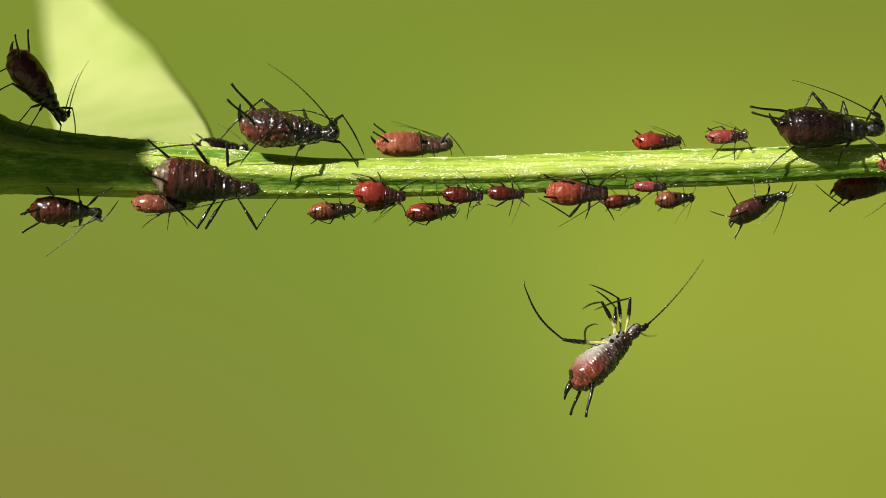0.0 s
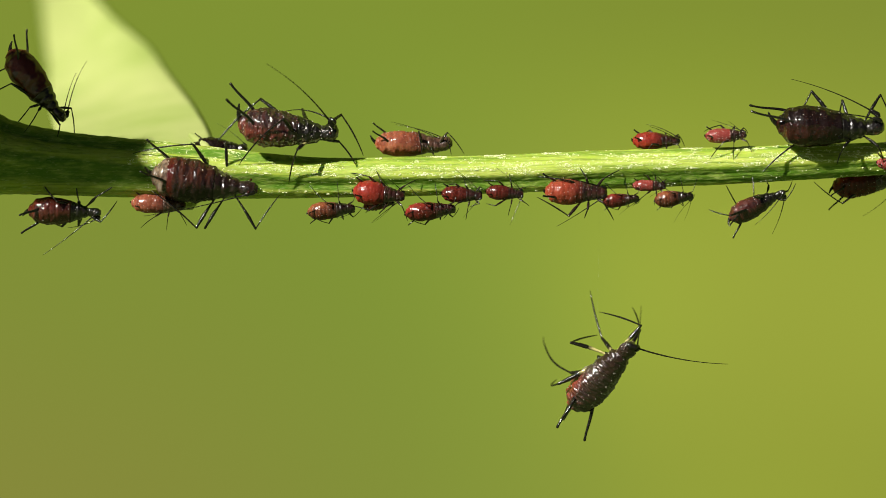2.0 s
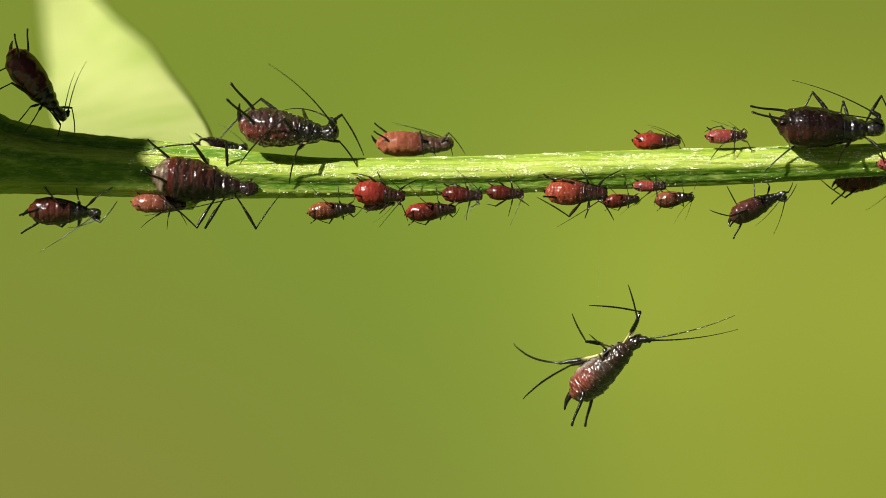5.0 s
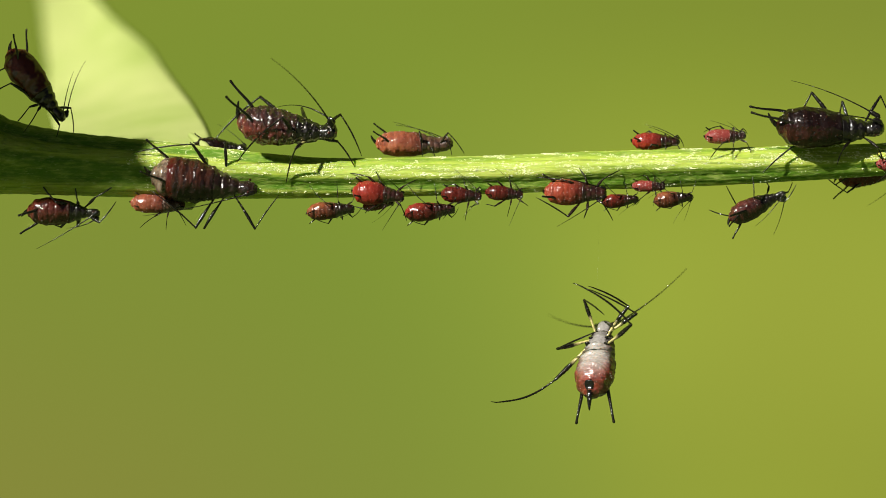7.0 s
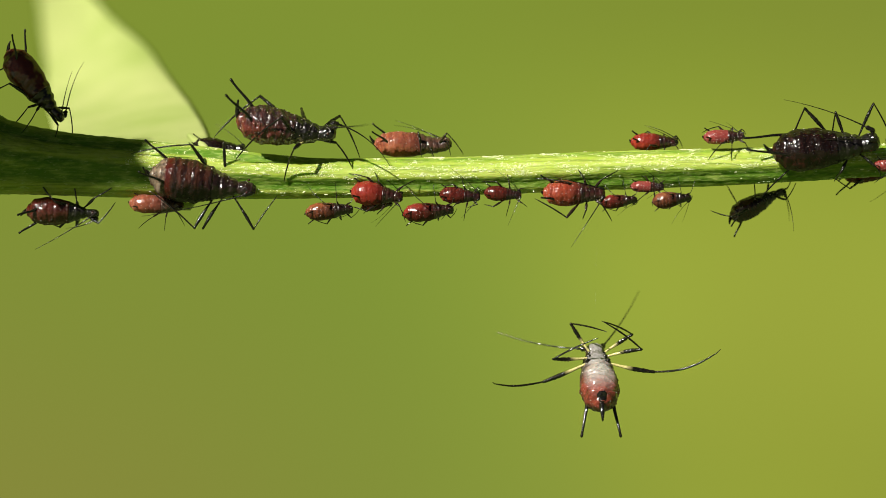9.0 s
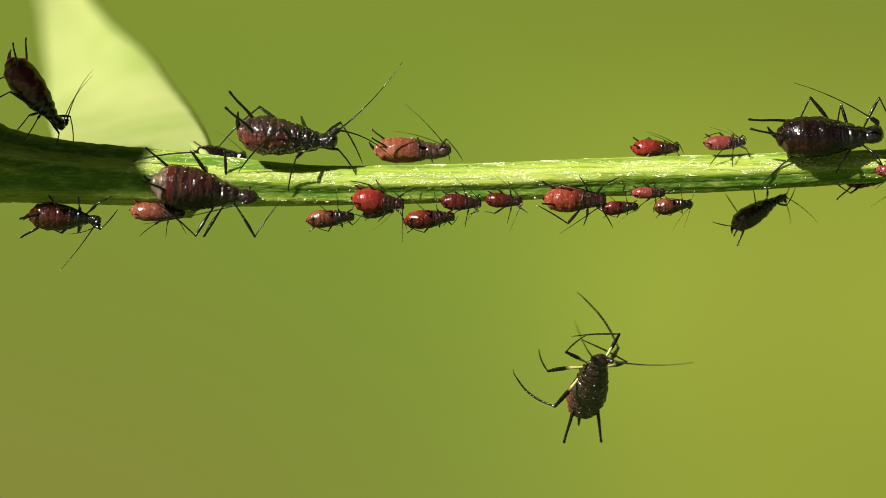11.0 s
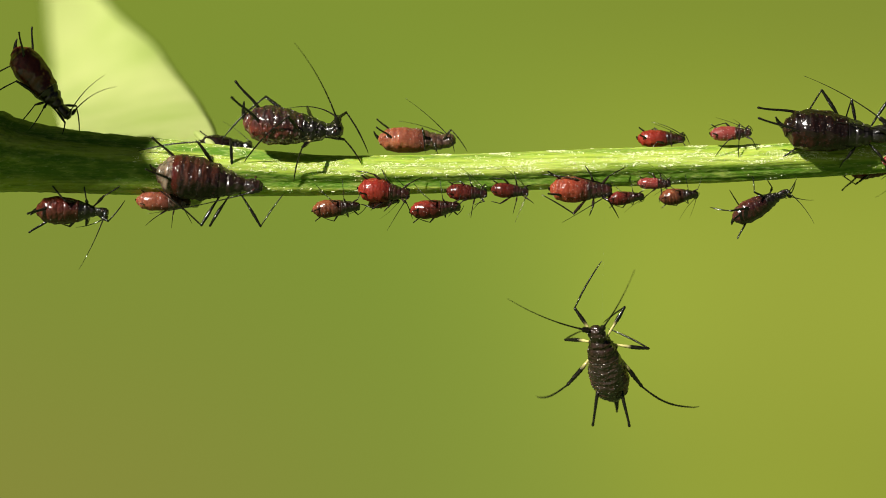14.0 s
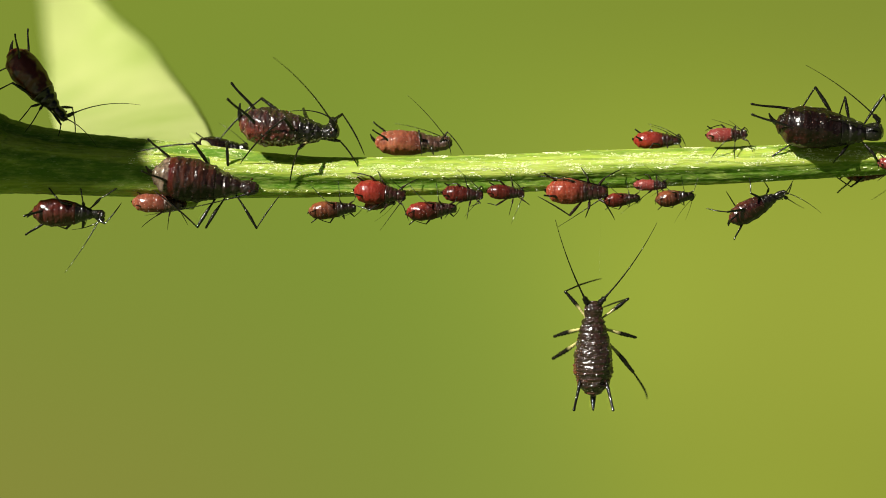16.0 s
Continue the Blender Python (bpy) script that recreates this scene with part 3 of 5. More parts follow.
# ---- structure ----
def lerp_linear(table, u):
    for (a, va), (b, vb) in zip(table, table[1:]):
        if u <= b:
            f = (u - a) / (b - a)
            return va + (vb - va) * f
    return table[-1][1]


STEM_TOP = [(-1500, 120), (-40, 205), (40, 222), (120, 238), (250, 250), (400, 266), (560, 283), (700, 282), (850, 279), (1100, 269), (1300, 264), (1568, 256), (3000, 215)]
STEM_LOW = [(-1500, 330), (-40, 344), (40, 346), (120, 348), (250, 352), (400, 354), (560, 352), (700, 350), (850, 346), (1100, 336), (1300, 329), (1568, 312), (3000, 265)]


def stem():
    rings, k, paleness = [], 120, []
    us = list(range(-1500, 0, 60)) + list(range(0, 1570, 3)) + list(range(1570, 3001, 60))
    for u in us:
        top = sum(lerp_linear(STEM_TOP, u + e) for e in (-50, -25, 0, 25, 50)) / 5
        low = sum(lerp_linear(STEM_LOW, u + e) for e in (-50, -25, 0, 25, 50)) / 5
        mid, rad = (top + low) / 2, (low - top) / 2
        ring = []
        for j in range(k):
            a = math.tau * j / k
            twist = a + 0.40 + 0.00004 * u
            ridge = abs(math.sin(2.5 * twist)) ** 1.15
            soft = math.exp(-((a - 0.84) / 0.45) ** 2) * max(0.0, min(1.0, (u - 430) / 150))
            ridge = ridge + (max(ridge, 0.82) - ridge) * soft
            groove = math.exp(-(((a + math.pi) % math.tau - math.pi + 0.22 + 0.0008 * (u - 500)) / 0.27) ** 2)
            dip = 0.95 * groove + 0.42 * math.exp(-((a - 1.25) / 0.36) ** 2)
            # sheen on the upper front, put into the colour beside the ribs' own paleness
            sheen_band = math.exp(-((a - 0.42) / 0.32) ** 2)
            paleness.append(max(0.0, min(1.5, min(1.0, ridge + 0.35 * noise.noise(Vector((u * 0.008, a * 3, 5)))) - dip + 0.5 * sheen_band)) / 1.5)
            ribs = 0.15 * ridge - 0.10 + 0.004 * math.sin(twist * 29) + 0.008 * math.sin(twist * 17 + 1.0)
            rough = 0.03 * noise.noise(Vector((u * 0.012, a * 2, 0))) + 0.02 * noise.noise(Vector((u * 0.07, math.cos(a) * 6, math.sin(a) * 6))) + 0.012 * noise.noise(Vector((u * 0.16, math.cos(a) * 15, math.sin(a) * 15)))
            knob = 0.16 * math.exp(-((u + 5) / 22) ** 2) * (0.6 + 0.4 * math.sin(a))
            r = rad * (1 + ribs + rough + knob - 0.05 * groove)
            p = at(u, mid - math.sin(a) * r, 0)
            p.y = -math.cos(a) * r * K
            ring.append(p)
        rings.append(ring)
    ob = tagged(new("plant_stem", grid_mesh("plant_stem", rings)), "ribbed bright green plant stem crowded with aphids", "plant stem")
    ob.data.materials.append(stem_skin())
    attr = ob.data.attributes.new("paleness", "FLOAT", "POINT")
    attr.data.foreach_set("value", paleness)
    # out of view the stem bends down to the ground
    top = at(-1490, 226, 0)
    foot = Vector((-0.16, 0.01, -0.305))
    bow = []
    for i in range(25):
        f = i / 24
        bow.append(top * (1 - f) ** 2 + Vector((-0.15, 0.0, top.z + 0.012)) * (2 * f * (1 - f)) + foot * f * f)
    part("stalk", tube("stalk", bow, [0.0019 + 0.0006 * i / 24 for i in range(25)], 16, 0.04), ob.data.materials[0], ob)
    # tiny papillae all over the rind, whitened to stand for its glints too
    rng = random.Random(4)
    verts, faces = [], []
    for count_of in range(150000):
        i = rng.randrange(len(us) - 1)
        wool = count_of % 12 == 0 and 255 < us[i] < 350
        if us[i] < 230 or us[i] > 1600:
            continue
        j = rng.randrange(k)
        ang = math.tau * j / k
        if math.cos(ang) < -0.35 or (math.sin(ang) < -0.1 and rng.random() < 0.75):
            continue
        p = rings[i][j].lerp(rings[i + 1][j], rng.random())
        # they stand in ragged patches and rows
        if not (wool and math.sin(ang) > 0) and noise.noise(Vector((us[i] * 0.02, math.sin(ang) * 5, 3))) + 0.6 * noise.noise(Vector((us[i] * 0.09, math.sin(ang) * 14, 8))) < 0.48 - 0.60 * paleness[i * k + j]:
            continue
        n = Vector((0, -math.cos(ang), math.sin(ang)))
        side = n.cross(Vector((1, 0, 0)))
        r = K * rng.choice((0.22, 0.28, 0.32, 0.36, 0.42, 0.5, 0.6, 1.1)) * rng.uniform(0.8, 1.25)
        h = r * rng.uniform(0.5, 1.3)
        flake = rng.uniform(1.6, 3.6) if rng.random() < 0.22 else 1.0
        o = len(verts)
        for c in range(5):
            w = math.tau * c / 5
            verts.append(p + Vector((1, 0, 0)) * (math.cos(w) * r * flake * rng.uniform(0.8, 1.5)) + side * (math.sin(w) * r) - n * r * 0.4)
        for c in range(5):
            w = math.tau * (c + 0.5) / 5
            verts.append(p + Vector((1, 0, 0)) * (math.cos(w) * r * flake * 0.6) + side * (math.sin(w) * r * 0.6) + n * h * 0.7)
        verts.append(p + n * h)
        for c in range(5):
            d = (c + 1) % 5
            faces += [(o + c, o + d, o + 5 + c), (o + d, o + 5 + d, o + 5 + c), (o + 5 + c, o + 5 + d, o + 10)]
    me = bpy.data.meshes.new("papillae")
    me.from_pydata(verts, [], faces)
    tagged(part("papillae", me, papilla_skin(), ob, "tiny glassy white papillae"), kind="stuff")
    return ob


def blade(name, place, n=61, k=25, thick=0.00009):
    """A leaf blade with two skins: place(i, j), both from 0 to 1."""
    rows = []
    for i in range(n):
        row = [place(i / (n - 1), j / (k - 1)) for j in range(k)]
        rows.append(row + [p + Vector((0, thick, thick * 0.4)) for p in row[::-1]])
    return grid_mesh(name, rows)


def leaf(mat):
    """A pale leaf that leaves the stem's back and leans away from the viewer."""
    edge_r = [(-420, 55), (-200, 100), (-60, 142), (0, 172), (25, 196), (52, 226), (80, 262), (98, 280), (115, 288), (150, 316), (190, 349), (225, 370), (262, 384)]
    edge_l = [(-420, 20), (-200, 30), (-60, 55), (0, 74), (60, 78), (110, 84), (150, 88), (200, 92), (240, 100), (262, 120)]

    def place(i, j):
        v = -420 + (262 + 420) * i
        l, r = lerp_linear(edge_l, v), lerp_linear(edge_r, v)
        wave = 3 * math.sin(v * 0.11 + 1)
        d = 40 + (262 - v) * 5.5
        cup = 18 * math.sin(math.pi * j) * min(1, (262 - v) / 200)
        back = 700 * (1 - j) ** 2 * min(1, (262 - v) / 120)
        return at(l + (r + wave * (1 - i) - l) * j, v, d + cup + back)

    ob = tagged(new("leaf"), "pale yellow-green leaf growing from the stem in full sun", "leaf")
    part("blade", blade("blade", place), mat, ob)
    part("petiole", tube("petiole", [at(372, 268, 20), at(366, 260, 34), at(354, 252, 60), at(340, 240, 110)], [K * 6, K * 7, K * 8, K * 5], 10), mat, ob)
    part("lobe", tube("lobe", [at(300, 340, 30), at(312, 354, 32), at(326, 364, 34), at(340, 366, 36), at(350, 356, 34)], [K * 6, K * 8, K * 9, K * 7, K * 4], 12), mat, ob, "pale lobe of the leaf's foot under the stem")


def shading_leaf(mat):
    """An unseen leaf, added above the view and outlined so that its shade falls on the stem's thick end."""
    across, q = Vector((1, 0, 0)), Vector((0, SUN.z, -SUN.y)).normalized()
    base = at(280, 290, 0) + SUN * 0.042

    def place(i, j):
        a = -0.030 * (1 - i)
        half = 0.0018 * min(1.0, 0.35 + 1.3 * i) + 0.00015 * math.sin(i * 31)
        b = 0.0006 + (j * 2 - 1) * half
        tip = (-0.5 * b + 0.0004 * math.exp(-((b - 0.0007) / 0.0009) ** 2) + 0.00025 * math.sin(b * 2600)) * i
        return base + across * (a + tip) + q * b + SUN * (0.002 * math.sin(i * 3) * (j - 0.5))

    ob = tagged(new("leaf"), "green leaf shading the thick end of the stem", "leaf")
    part("blade", blade("blade", place), mat, ob)
    end = place(0, 0.5)
    foot = at(-1300, 215, 0)
    bow = [foot.lerp(end, i / 14) + Vector((-0.008 * math.sin(math.pi * i / 14), 0, 0)) for i in range(15)]
    part("petiole", tube("petiole", bow, [0.0007 - 0.0003 * i / 14 for i in range(15)], 10), mat, ob)


def setting():
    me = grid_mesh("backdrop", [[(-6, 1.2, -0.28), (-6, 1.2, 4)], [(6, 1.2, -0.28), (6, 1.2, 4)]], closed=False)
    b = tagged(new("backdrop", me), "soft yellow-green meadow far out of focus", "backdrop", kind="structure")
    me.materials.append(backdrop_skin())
    rows = [[(x, y, -0.3) for x in (-60, -5, -1, 1, 5, 60)] for y in (-60, -5, -1, 1, 5, 60)]
    g = tagged(new("ground", grid_mesh("ground", rows, closed=False)), "green meadow ground below the stem", "ground", kind="structure")
    g.data.materials.append(ground_skin())


setting()
stem()
LEAF = leaf_skin()
leaf(LEAF)
# added out of view as a sun blocker for the stem's thick end
shading_leaf(leaf_skin("thick_green_leaf", 0.45, (0.10, 0.24, 0.03), (0.16, 0.32, 0.05)))

# ---- the colony ----
A = {}
A["steep"] = aphid("rusty", (17, 92), (118, 212), -10, 20, "dark maroon aphid head-down on the shaded stem", fat=0.92, wax=0, bumps=0.3, profile=SLIM,
                   legs={"fl": (128, 192, 10, 134, 250, 0), "fr": (108, 222, -30, 103, 243, -40), "hr": (22, 148, -40, -40, 185, -30), "hl": (25, 115, 20, -40, 150, 20),
                         "mr": (70, 196, -40, 44, 236, -35), "ml": (55, 190, 0, 25, 226, 0)},
                   feelers={"l": (205, 110, 20, 0.16), "r": (170, 125, -40, 0.14)})
A["walker"] = aphid("dark", (424, 223), (600, 236), -46, 25, "black and dark red aphid standing on the stem", fat=0.95, bumps=2.1, wax=190, bead=0.85, thick=1.2, tubes=0.40, tube_dir=(-0.69, 0.20, 0.70), cauda=0.19, tail_way=((-0.47, 0, 0.03), (-0.62, 0, 0.30)), pale=("mr", "ml"), profile=STANDING, brow=0.078,
                    legs={"hr": (503, 212, -98, 423, 291, -40), "hl": (463, 176, 40, 384, 252, 30), "mr": (528, 266, -80, 512, 326, -36), "ml": (537, 194, 45, 560, 250, 35),
                          "fr": (602, 252, -40, 634, 296, -30), "fl": (606, 204, 20, 646, 276, 25)},
                    feelers={"r": (464, 112, -25, 0.10), "l": (490, 200, 25, 0.22)})
A["orange"] = aphid("orange", (664, 256), (802, 256), 38, 20, "pale orange young aphid resting on top of the stem", fat=0.88, tubes=0.25, profile=RESTING, limbs=DUSKY, wax=60, bumps=0.5,
                    legs={"hr": (742, 234, 5, 748, 278, 0), "hl": (738, 244, 62, 716, 276, 58), "ml": (768, 246, 60, 766, 276, 56), "mr": (764, 262, 4, 770, 280, 0), "fl": (793, 236, 50, 823, 274, 45), "fr": (790, 240, 15, 800, 276, 10)},
                    feelers={"r": (692, 214, 20, 0.08), "l": (700, 222, 60, 0.1)})
A["hidden"] = aphid("black", (345, 262), (440, 262), 55, 30, "black aphid half hidden behind the stem", tubes=0.2)
A["striped"] = aphid("brown", (270, 312), (457, 334), -50, 50, "large grey-brown striped aphid clinging to the stem", fat=1.0, bumps=1.5, thick=0.95, profile=SLIM, wax=60,
                     legs={"hr": (349, 404, -60, 270, 337, -62), "mr": (364, 405, -50, 381, 372, -45), "fr": (454, 406, -50, 496, 346, -40),
                           "hl": (343, 256, -60, 236, 271, -45), "ml": (401, 252, -55, 403, 284, -40)},
                     feelers={"r": (256, 383, -80, -0.06), "l": 0})
A["pale_small"] = aphid("orange", (234, 360), (330, 363), -30, 60, "small orange aphid nymph under a larger aphid", fat=0.9, bumps=0.15, tubes=0.1, cauda=0.05, profile=NYMPH, limbs=DUSKY)
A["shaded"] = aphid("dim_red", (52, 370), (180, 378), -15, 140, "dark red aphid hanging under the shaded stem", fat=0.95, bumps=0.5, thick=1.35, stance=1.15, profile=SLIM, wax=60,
                    feelers={"l": (80, 455, -40, 0.06), "r": (122, 402, 0, 0.2)},
                    legs={"fl": (172, 348, -40, 220, 316, -35), "fr": (180, 392, -20, 210, 355, -10)})
SMALL = [
    ("tawny", (546, 376), (630, 371), -37, 140, 0.98, "tawny aphid nymph hanging under the stem"),
    ("red", (627, 340), (718, 348), -38, 60, 1.21, "bright red aphid nymph on the side of the stem"),
    ("maroon", (645, 366), (700, 360), 10, 160, 0.92, "small maroon aphid nymph behind a red one"),
    ("maroon", (719, 378), (808, 372), -37, 140, 0.98, "dark red aphid nymph hanging under the stem"),
    ("maroon", (783, 344), (855, 348), -38, 60, 1.03, "small red aphid nymph on the side of the stem"),
    ("maroon", (862, 341), (928, 345), -38, 60, 1.03, "small red aphid nymph on the side of the stem"),
    ("speckled", (966, 341), (1076, 342), -40, 65, 1.06, "bright red aphid nymph with white wax dots"),
    ("maroon", (1068, 358), (1133, 354), -37, 140, 0.98, "dark red aphid nymph hanging under the stem"),
    ("spotted", (1121, 330), (1180, 331), -36, 70, 0.86, "small maroon aphid nymph with white wax dots"),
    ("tawny", (1160, 356), (1229, 350), -37, 142, 1.09, "tawny aphid nymph hanging under the stem"),
    ("red", (1121, 252), (1206, 250), 24, 30, 0.98, "scarlet aphid nymph resting on top of the stem"),
    ("spotted", (1250, 244), (1323, 240), -22, 45, 0.92, "red aphid nymph with rows of pale dots standing on the stem"),
    ("spotted", (1553, 290), (1610, 300), -40, 60, 0.92, "small maroon aphid nymph with white wax dots"),
]
# where a nymph's antennae reach: right, left
WAVING = {0: {"r": (598, 388, -44, 0.1), "l": (588, 366, -20, 0.1)}, 1: {"r": (666, 410, -70, 0.05), "l": (688, 318, -52, 0.1)}, 3: {"r": (742, 397, -30, -0.12)}, 4: {"r": (822, 386, -52, 0.08)}, 5: {"r": (904, 400, -52, 0.04)},
          6: {"r": (987, 402, -66, -0.08), "l": (968, 310, -46, 0.10)}, 7: {"r": (1098, 382, -40, -0.08)}, 8: {"r": (1150, 352, -50, 0.1)},
          9: {"r": (1194, 397, -30, -0.16), "l": (1213, 392, 0, 0.1)}, 10: {"l": (1146, 222, 40, 0.14), "r": (1152, 226, 10, 0.1)},
          11: {"l": (1260, 214, 20, 0.05), "r": (1290, 216, -20, 0.08)}}
# how some of them set their legs
SPREAD = {1: {"hl": (655, 314, -48, 622, 307, -36), "ml": (676, 322, -48, 668, 304, -36), "fl": (718, 330, -46, 742, 318, -36), "hr": (654, 374, -50, 630, 366, -40),
              "mr": (680, 372, -50, 672, 380, -42)},
          4: {"hl": (808, 327, -46, 790, 330, -38), "ml": (826, 330, -46, 822, 314, -36), "fr": (850, 362, -44, 832, 368, -38)},
          5: {"hl": (884, 322, -48, 858, 321, -38), "ml": (906, 324, -46, 903, 308, -36), "fr": (930, 360, -44, 938, 366, -38), "hr": (878, 366, -48, 862, 362, -40)},
          6: {"hl": (1010, 322, -58, 952, 314, -44), "ml": (1040, 318, -52, 1028, 298, -40), "fl": (1070, 318, -50, 1100, 302, -38), "hr": (1008, 384, -60, 952, 350, -58),
              "mr": (1042, 372, -52, 1036, 388, -46)}}
for n, (c, t, h, d, r, f, lab) in enumerate(SMALL):
    A["small%d" % n] = aphid(c, t, h, d, r, lab, fat=f, legs=SPREAD.get(n), tubes=0.26 if n == 6 else 0.16, cauda=0.06, limbs=DUSKY, thick=1.45 if r < 100 else 1.05, stance=1.35, bumps=0.26, profile=NYMPH, feelers=WAVING.get(n), wax=200 if c in ("spotted", "speckled") else 40, bead=1.25 if c == "spotted" else 0.8)
A["leaning"] = aphid("maroon_black", (1292, 388), (1392, 343), 0, 145, "dark red aphid hanging by its legs under the stem", fat=0.9, profile=SLIM, wax=30, bumps=0.4, thick=1.25,
                     legs={"hr": (1294, 384, -45, 1256, 374, -36), "hl": (1306, 366, 25, 1286, 330, 20), "mr": (1336, 350, -40, 1333, 314, -32), "ml": (1362, 330, 14, 1354, 316, 12),
                           "fr": (1392, 356, -34, 1411, 326, -28), "fl": (1396, 340, 16, 1404, 322, 12)})
A["big"] = aphid("black", (1376, 226), (1565, 226), -46, 25, "large glossy black aphid standing on the stem", fat=0.98, wax=60, bumps=0.4, tubes=0.43, profile=STANDING, brow=0.078, cauda=0.15, tube_dir=(-0.95, -0.14, 0.24),
                 legs={"hl": (1438, 164, -10, 1395, 262, -10), "hr": (1420, 250, -44, 1350, 306, -48), "ml": (1492, 180, -6, 1480, 250, 4), "fl": (1560, 170, -10, 1592, 256, -5), "mr": (1494, 264, -76, 1482, 294, -44),
                       "fr": (1556, 262, -70, 1566, 294, -46)},
                 feelers={"l": (1402, 142, -20, 0.08), "r": (1410, 205, -60, 0.1)})
A["edge"] = aphid("maroon", (1474, 333), (1600, 325), 44, 150, "maroon aphid hanging under the stem", fat=0.95,
                  legs={"hl": (1492, 364, 26, 1442, 326, 24)})
A["swinging"] = aphid("hanging", (1010, 682), (1138, 573), 0, 200, "rust-red and black aphid dangling head-up from a silk thread", fat=1.0, profile=HANGER, bumps=1.9, segs=9, bows={"f": 0.02, "m": 0.03, "h": 0.08}, tail_way=((-0.485, 0, -0.02), (-0.8, 0, 0.02)), plate=True, limbs=BANDED,
                      lengths={"f": (0.39, 0.57), "m": (0.42, 0.54), "h": (0.52, 0.74)}, tubes=0.37, cauda=0.17, tube_dir=(-0.76, 0.18, 0.56),
                      feelers={"l": (1260, 450, 0, 0.08), "r": (1260, 450, 0, 0.08)}, thick=1.35, coxae=True, wax=120, bead=1.05)


def thread():
    """A fine silk thread from the stem down to the dangling aphid's feet."""
    me = tube("silk_thread", [at(1064 - 6 * i / 8, 335 + 255 * i / 8, 0) for i in range(9)], [0.0000006] * 9, 6)
    ob = tagged(new("silk_thread", me), "fine glinting silk thread hanging from the stem", "thread")
    m, nt, b = material("silk")
    b.inputs["Base Color"].default_value = (0.75, 0.78, 0.6, 1)
    b.inputs["Roughness"].default_value = 0.2
    b.inputs["Transmission Weight"].default_value = 0.7
    me.materials.append(m)


thread()


# ---- what moves ----
FOCAL = 784 / math.tan(radians(LENS / 2))


def still(u, v, t):
    """A plan place with the camera's sway at t taken out."""
    for p, q in zip(SWAY, SWAY[1:]):
        if t <= q[0]:
            break
    f = (t - p[0]) / (q[0] - p[0])
    yaw, pitch, roll = (radians(x + (y - x) * f) for x, y in zip(p[1:], q[1:]))
    u, v = u - yaw * FOCAL, v - pitch * FOCAL
    return u + roll * (v - 441), v - roll * (u - 784)


def plan_of(p):
    """The plan place of a world point."""
    s = D / (D + p.y)
    return p.x * s / K + 784, 441 - p.z * s / K


def transported(rows, width=80.0):
    """Rows of (t, place, x axis) become poses that turn as little as they can, with steps put in where a turn is wide."""
    out, m, last = [], None, None
    for t, place, x in rows:
        x = x.normalized()
        if m is None:
            m = aim(Vector((0, 0, 0)), x).to_3x3()
        else:
            old = m @ Vector((1, 0, 0))
            n = int(math.degrees(old.angle(x, 0)) // width)
            for i in range(1, n + 1):
                f = i / (n + 1)
                mid = (old * (1 - f) + x * f)
                mid = mid.normalized() if mid.length > 0.05 else old.orthogonal().normalized()
                m = (m @ Vector((1, 0, 0))).rotation_difference(mid).to_matrix() @ m
                out.append((last[0] + (t - last[0]) * f, Matrix.Translation(last[1].lerp(place, f)) @ m.to_4x4()))
            m = (m @ Vector((1, 0, 0))).rotation_difference(x).to_matrix() @ m
        out.append((t, Matrix.Translation(place) @ m.to_4x4()))
        last = (t, place)
    return out


def framed(rows):
    """Rows of (t, place, x axis, z axis wanted) become poses, with steps put in where a turn is wide."""
    out, last = [], None
    for t, place, x, z in rows:
        x = x.normalized()
        z = z - x * z.dot(x)
        if z.length < 0.2 and last:
            z = last[2] @ Vector((0, 0, 1))
            z = z - x * z.dot(x)
        z = z.normalized() if z.length > 1e-3 else x.orthogonal().normalized()
        q = Matrix((x, z.cross(x), z)).transposed().to_quaternion()
        if last:
            q.make_compatible(last[2])
            turn = math.degrees(last[2].rotation_difference(q).angle)
            n = int(min(turn, 360 - turn) // 75)
            for i in range(1, n + 1):
                f = i / (n + 1)
                out.append((last[0] + (t - last[0]) * f, Matrix.Translation(last[1].lerp(place, f)) @ last[2].slerp(q, f).to_matrix().to_4x4()))
        out.append((t, Matrix.Translation(place) @ q.to_matrix().to_4x4()))
        last = (t, place, q)
    return out


# how far the dangling one rolls about its own length, in degrees
ROLL = [(0, 0), (1.2, 0), (1.5, 28), (2.0, 30), (2.3, 20), (2.5, 0), (3.2, 0), (3.5, 28), (4.0, 10), (6.5, 0), (7.0, 4), (7.5, 0), (8.0, 25), (8.5, 20), (8.8, 0),
        (12.0, 0), (12.5, 8), (13.0, 15), (13.5, 4), (14.0, 0), (14.5, 4), (15.0, 15), (15.5, 32), (16.0, 4)]


def turned(axis):
    """The body's turn when it hangs by its feet along axis: belly up, back down."""
    x = axis.normalized()
    z = Vector((0, 0, -1))
    z = (z - x * z.dot(x)).normalized()
    return Matrix((x, z.cross(x), z)).transposed().to_4x4()


